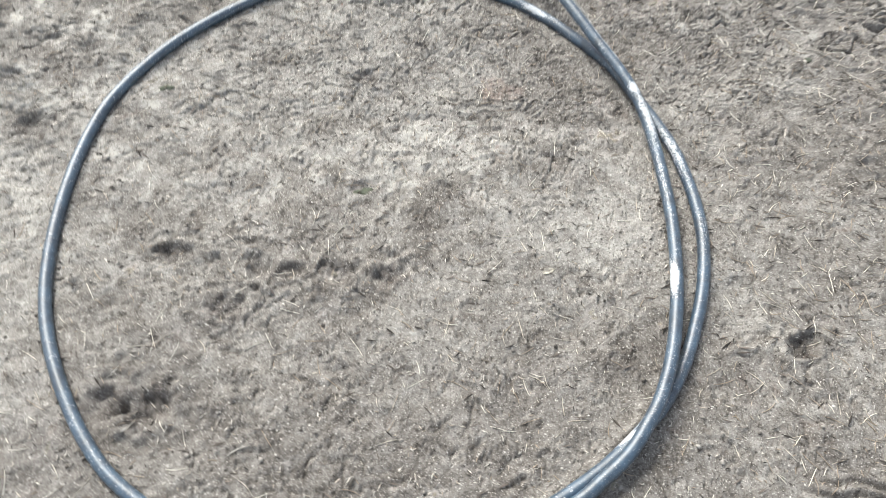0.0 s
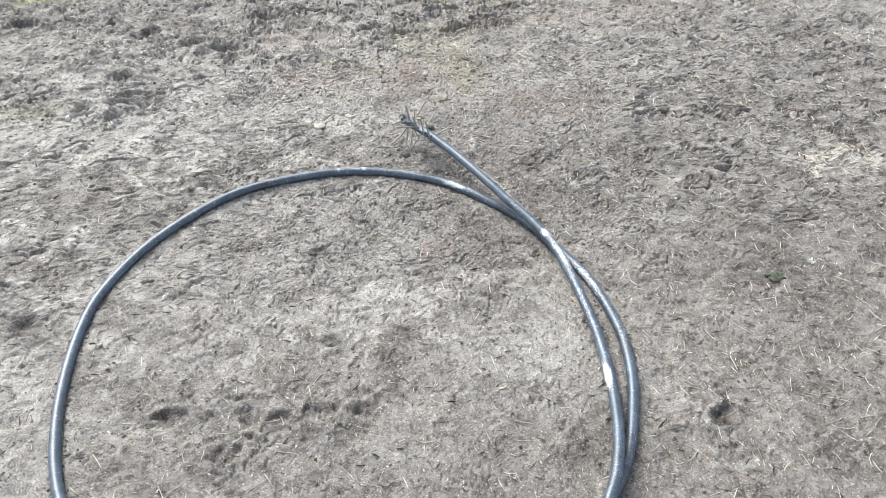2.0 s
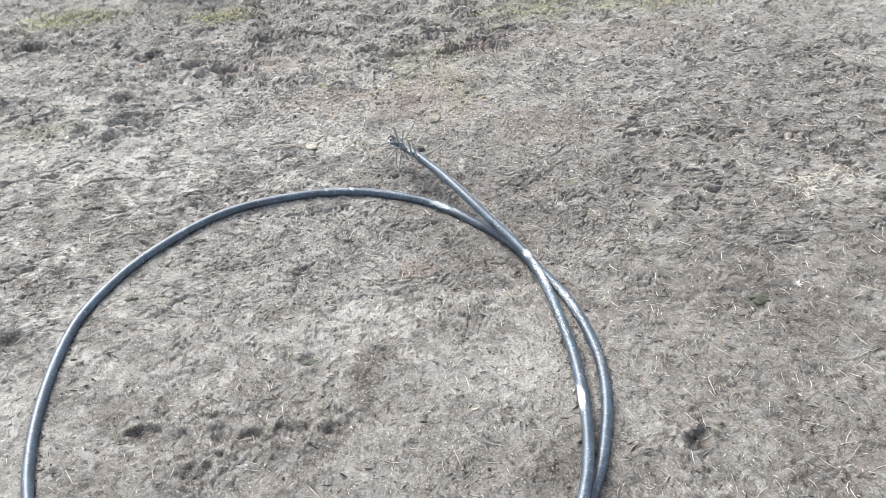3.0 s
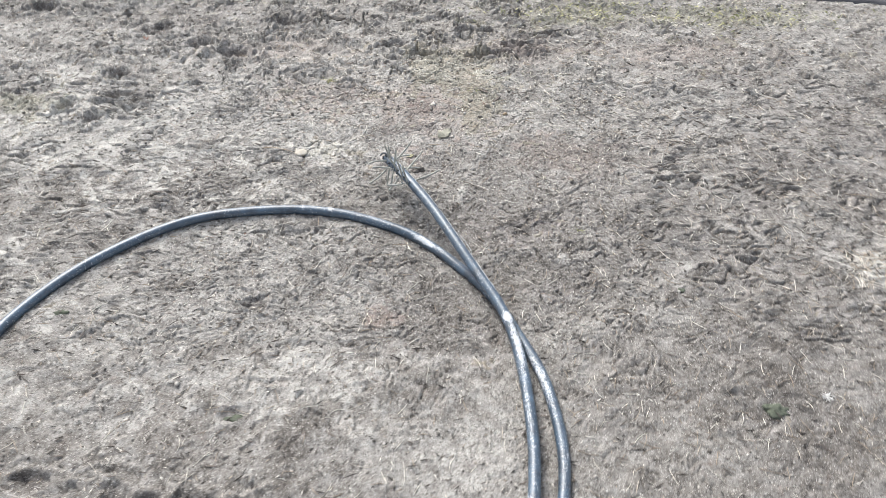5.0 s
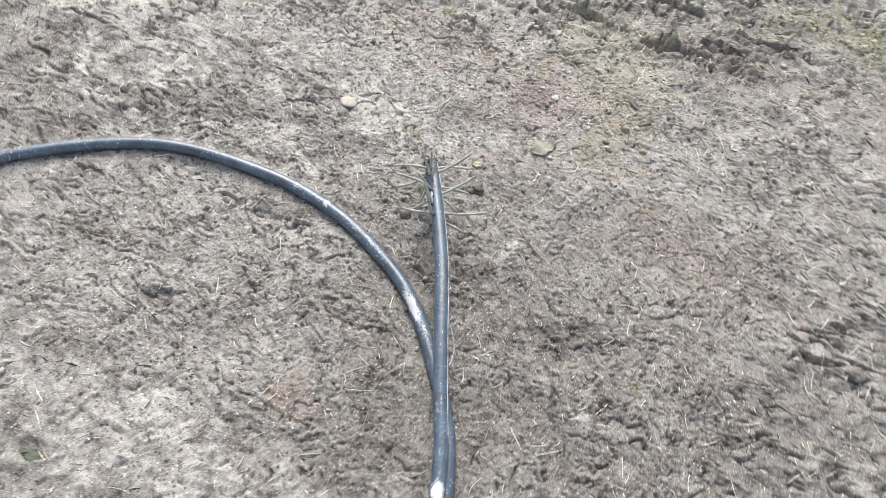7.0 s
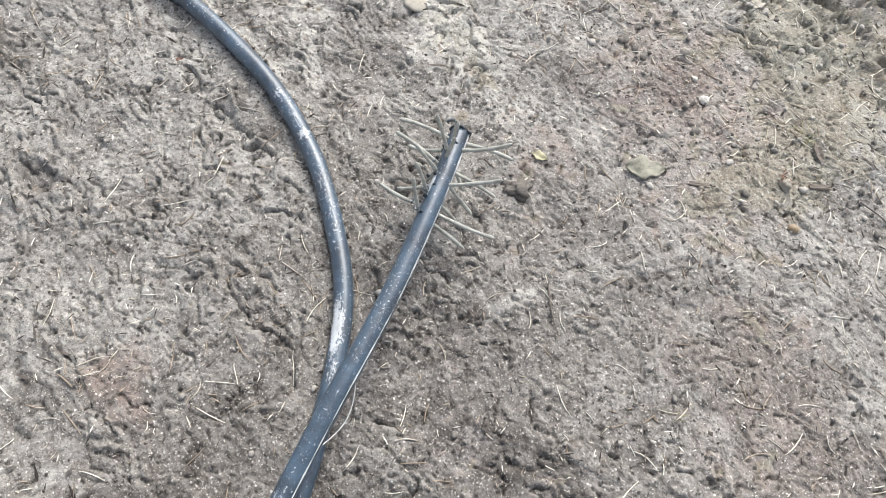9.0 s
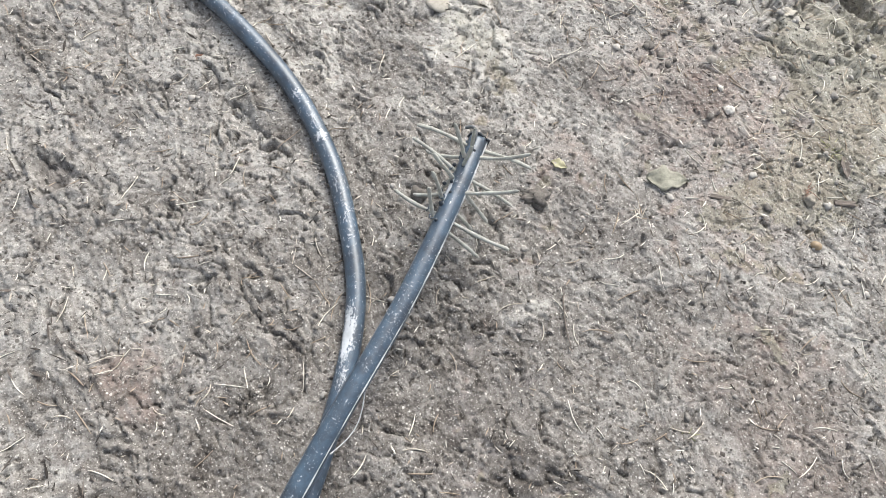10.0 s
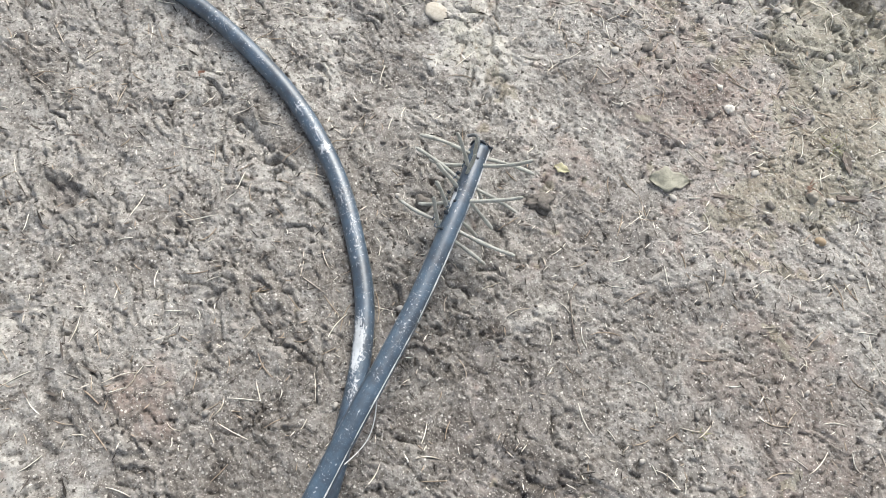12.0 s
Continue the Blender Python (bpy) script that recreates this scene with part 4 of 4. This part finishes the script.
place("bark_piece", chunk(0.120, 0.012, 0.008, 3), 0.74, 2.90, -12, "long dark sliver of rotten wood", "bark", "bark pieces")


def stalk(points, radius, material, name):
    c, _ = spline(points, 0.006)
    k = np.linspace(0, 1, len(c))
    return tube(name, c, radius * (1 - 0.5 * k), 6, material)[0]


def lay(pairs, lift=0.003):
    return [(x, y, at_ground(x, y) + lift) for x, y in pairs]


ob = new("straw_stalk", stalk(lay([(-0.285, 2.140), (-0.245, 2.132), (-0.205, 2.122), (-0.180, 2.112)], 0.006), 0.0018, NEEDLE, "straw_stalk"))
tagged(ob, "pale dry straw stalk beside the flat stone", "straw")
ob = new("twig", stalk(lay([(0.372, 1.965), (0.395, 1.948), (0.418, 1.935), (0.445, 1.925)], 0.004), 0.0014, BARK, "twig"))
tagged(ob, "thin brown twig lying on damp mud", "twig")
ob = new("twig", stalk(lay([(0.555, 2.465), (0.60, 2.470), (0.635, 2.455), (0.66, 2.43)], 0.004), 0.0013, BARK, "twig"))
tagged(ob, "thin bent twig on litter-strewn mud", "twig")


def tuft(n, high, spread, seed, material, blade=0.0011):
    """A small tuft of bent grass blades from one root."""
    r = np.random.default_rng(seed)
    vs, fs = [], []
    for k in range(n):
        a, l = r.uniform(0, 6.28), high * r.uniform(0.5, 1.1)
        out = spread * r.uniform(0.4, 1.2)
        root = np.array((r.normal(0, spread * 0.15), r.normal(0, spread * 0.15), -0.002))
        side = np.array((-math.sin(a), math.cos(a), 0)) * blade
        base = len(vs)
        for i in range(4):
            t = i / 3
            p = root + np.array((math.cos(a) * out * t, math.sin(a) * out * t, l * (t - 0.55 * t * t) * 1.6))
            w = side * (1 - 0.85 * t)
            vs += [tuple(p - w), tuple(p + w), tuple(p + np.array((0, 0, blade * 0.6)))]
        for i in range(3):
            q = base + i * 3
            fs += [(q, q + 3, q + 5, q + 2), (q + 2, q + 5, q + 4, q + 1), (q + 1, q + 4, q + 3, q)]
    return mesh_from("tuft", vs, fs, material)


TUFTS = [(-0.104, 2.545, 26, 0.020, 0.030), (0.707, 1.736, 12, 0.010, 0.018), (0.187, 1.686, 12, 0.008, 0.016), (0.421, 2.479, 18, 0.010, 0.026),
         (-0.70, 1.46, 14, 0.010, 0.020), (0.62, 1.98, 8, 0.008, 0.014), (0.355, 2.376, 16, 0.008, 0.022), (1.02, 2.28, 12, 0.012, 0.02)]
for k, (x, y, n, high, spread) in enumerate(TUFTS):
    place("grass_tuft", tuft(n, high, spread, 60 + k, GRASS if k in (0, 1, 3, 5) else NEEDLE), x, y, 0,
          "small tuft of yellowing grass" if k in (0, 1, 3, 5) else "little clump of dead straw-coloured grass", "grass tuft", "grass tufts")
place("needle_bunch", tuft(9, 0.005, 0.034, 81, NEEDLE, 0.0009), 0.336, 2.137, 0, "star-shaped bunch of dry pine needles", "pine needles", "", 0.006)
place("needle_bunch", tuft(8, 0.005, 0.034, 82, NEEDLE, 0.0009), 0.335, 2.385, 0, "loose bunch of dry pine needles on mud", "pine needles", "", 0.006)
place("needle_bunch", tuft(9, 0.010, 0.020, 84, RUST, 0.0010), 0.452, 2.393, 0, "rust-red pine needles fallen over a small stone", "pine needles", "", 0.006)
place("feather_tuft", tuft(60, 0.011, 0.015, 83, FEATHER, 0.0018), 1.233, 1.151, 0, "small white tuft of down on the mud", "feather")


def turf(rows, seed):
    r = np.random.default_rng(seed)
    vs, fs = [], []
    for bx, by, rx, ry, n in rows:
        xs, ys = bx + rx * r.normal(0, 0.55, n), by + ry * r.normal(0, 0.55, n)
        for x, y, z, a, l in zip(xs, ys, heights(xs, ys), r.uniform(0, 6.28, n), r.uniform(0.008, 0.026, n)):
            dx, dy, w = math.cos(a) * l * 0.8, math.sin(a) * l * 0.8, 0.0011
            q = len(vs)
            vs += [(x - dy / l * w, y + dx / l * w, z), (x + dy / l * w, y - dx / l * w, z), (x + dx * 0.6, y + dy * 0.6, z + l * 0.6), (x + dx, y + dy, z + l * 0.5)]
            fs += [(q, q + 1, q + 2), (q + 1, q + 3, q + 2), (q, q + 2, q + 3)]
    return mesh_from("turf", vs, fs, GRASS)


tagged(new("sparse_turf", turf([(-1.26, 3.38, 0.25, 0.09, 420), (-0.54, 3.27, 0.16, 0.06, 260), (0.85, 3.06, 0.35, 0.10, 260), (1.5, 3.02, 0.4, 0.10, 240)], 5)),
       "sparse yellow-green grass and moss on poached ground", "grass", kind="stuff")


# ---- the tarmac path beyond the grass ----
def path_mesh():
    xs = list(np.arange(-1.4, 3.6, 0.03)) + [3.8, 4.2, 5, 6.5, 9, 13, 18]
    n, bm = len(xs), bmesh.new()
    front = []
    for x in xs:
        y = float(path_edge(np.array(x))) + 0.018 * noise.noise(Vector((x * 7, 0, 0))) + 0.008 * noise.noise(Vector((x * 31, 3, 0)))
        front.append((float(x), y))
    rows = []
    for dy, z in ((-0.012, -0.02), (0.0, 0.010), (0.02, 0.014), (0.5, 0.016), (1.8, 0.016)):
        rows.append([bm.verts.new((x, y + dy, z)) for x, y in front])
    for a, b in zip(rows, rows[1:]):
        for k in range(n - 1):
            bm.faces.new((a[k], a[k + 1], b[k + 1], b[k])).smooth = True
    me = bpy.data.meshes.new("path")
    bm.to_mesh(me)
    bm.free()
    me.materials.append(TARMAC)
    return me


tagged(new("path", path_mesh()), "smooth dark grey damp path edge beyond the grass", "path", kind="structure")


# ---- single needles: x, y, turn, length ----
NEAR_LOOP = [(-0.292, 1.926, -147, 0.046), (-0.274, 1.857, 90, 0.030), (-0.402, 1.615, 90, 0.030), (-0.246, 1.688, 85, 0.033), (-0.124, 1.777, 36, 0.042),
             (-0.024, 1.738, 33, 0.037), (-0.014, 1.599, 95, 0.034), (0.0, 1.506, 140, 0.028), (0.028, 1.558, 63, 0.030), (0.057, 1.502, 55, 0.024),
             (0.099, 1.4, 74, 0.045), (0.114, 1.408, 114, 0.035), (0.116, 1.39, 74, 0.022), (0.105, 1.358, 15, 0.030), (0.115, 1.314, 48, 0.031),
             (0.138, 1.32, 53, 0.025), (0.201, 1.562, -3, 0.040), (0.225, 1.538, -19, 0.028), (0.17, 1.525, -35, 0.024), (0.214, 1.486, 118, 0.026)]
NEAR_END = [(0.431, 1.67, 52, 0.033), (0.46, 1.658, 55, 0.033), (0.416, 1.712, -52, 0.025), (0.362, 1.782, -16, 0.028), (0.272, 1.816, -45, 0.023),
            (0.29, 1.886, 77, 0.032), (0.385, 1.951, 0, 0.034), (0.426, 1.944, -26, 0.030), (0.44, 1.973, 52, 0.042), (0.514, 1.869, -16, 0.045),
            (0.568, 1.828, -41, 0.022), (0.399, 1.908, -40, 0.026), (0.34, 2.01, 72, 0.024), (0.304, 2.002, -86, 0.029)]
FARTHER = [(0.575, 2.176, 59, 0.026), (0.604, 2.068, 55, 0.024), (0.528, 1.968, 18, 0.026), (0.673, 2.074, 37, 0.044), (0.683, 2.099, 102, 0.029),
           (0.724, 2.146, 49, 0.032), (0.708, 2.215, 13, 0.036), (0.639, 1.909, 13, 0.037), (0.611, 1.976, 42, 0.028), (0.625, 1.996, 98, 0.034),
           (0.725, 2.032, 65, 0.042), (0.776, 2.127, -25, 0.026), (0.795, 2.164, -23, 0.026), (0.552, 1.885, 0, 0.017), (0.583, 1.907, 65, 0.031),
           (0.642, 2.178, -33, 0.017), (0.679, 2.277, -34, 0.027)]
BY_LEAF = [(0.327, 2.103, 125, 0.039), (0.398, 2.219, -25, 0.029), (0.406, 2.206, 92, 0.030), (0.422, 2.143, -24, 0.032), (0.427, 2.104, -31, 0.029),
           (0.480, 2.173, 126, 0.029), (0.508, 2.230, 74, 0.019), (0.563, 2.290, 81, 0.025), (0.613, 2.347, -31, 0.031), (0.575, 2.364, -32, 0.015),
           (0.376, 2.354, 81, 0.025), (0.395, 2.370, -16, 0.025), (0.342, 2.289, 40, 0.017), (0.359, 2.230, 51, 0.021), (0.479, 2.141, -29, 0.026),
           (0.370, 2.065, 69, 0.030), (0.467, 2.241, -41, 0.018), (0.279, 2.163, 175, 0.042), (0.431, 2.280, 62, 0.024)]
for k, (x, y, turn, length) in enumerate(NEAR_LOOP + NEAR_END + FARTHER + BY_LEAF):
    one = [np.array([q], float) for q in (x, y, radians(turn), length, 0.25 * math.sin(k * 2.4))]
    v, f = needle_geometry(*one, radius=0.0011)
    ob = new("pine_needle", mesh_from("pine_needle", v.tolist(), f.tolist(), NEEDLE))
    tagged(ob, "single dry straw-coloured pine needle on mud", "pine needle", "single pine needles")


# ---- weathered fence boards at the far edge ----
def board(width, height, thick, seed):
    """An upright board with worn, rounded edges and a ragged foot."""
    bm = bmesh.new()
    bmesh.ops.create_cube(bm, size=1)
    bmesh.ops.subdivide_edges(bm, edges=[e for e in bm.edges if abs(e.verts[0].co.z - e.verts[1].co.z) > 0.5], cuts=5)
    for q in bm.verts:
        n = noise.noise(Vector((q.co.x * 2, seed * 3.3, q.co.z * 4)))
        q.co = Vector((q.co.x * width + 0.003 * n, q.co.y * thick + 0.002 * n, (q.co.z + 0.5) * height - 0.03))
    bmesh.ops.bevel(bm, geom=[e for e in bm.edges if e.calc_face_angle(0) > 1.0], offset=0.004, segments=2, affect="EDGES")
    me = bpy.data.meshes.new("board")
    bm.to_mesh(me)
    bm.free()
    me.materials.append(BOARD)
    return me


# foot of a fence, built low so that its shadow stays off the mud
fence = tagged(new("low_fence"), "pale weathered upright fence boards at the mud's edge, cut low", "edging")
fence.matrix_world = pose(-0.785, 3.56, 0, 0, 0, -12)
for k in range(3):
    b = part("board", board(0.128, 0.15, 0.022, k), fence)
    b.matrix_local = pose(-0.142 + 0.142 * k, 0.004 * k, 0)
r = part("rail", board(0.43, 0.05, 0.03, 9), fence, "horizontal rail behind the boards")
r.matrix_local = pose(0, 0.028, 0.06)
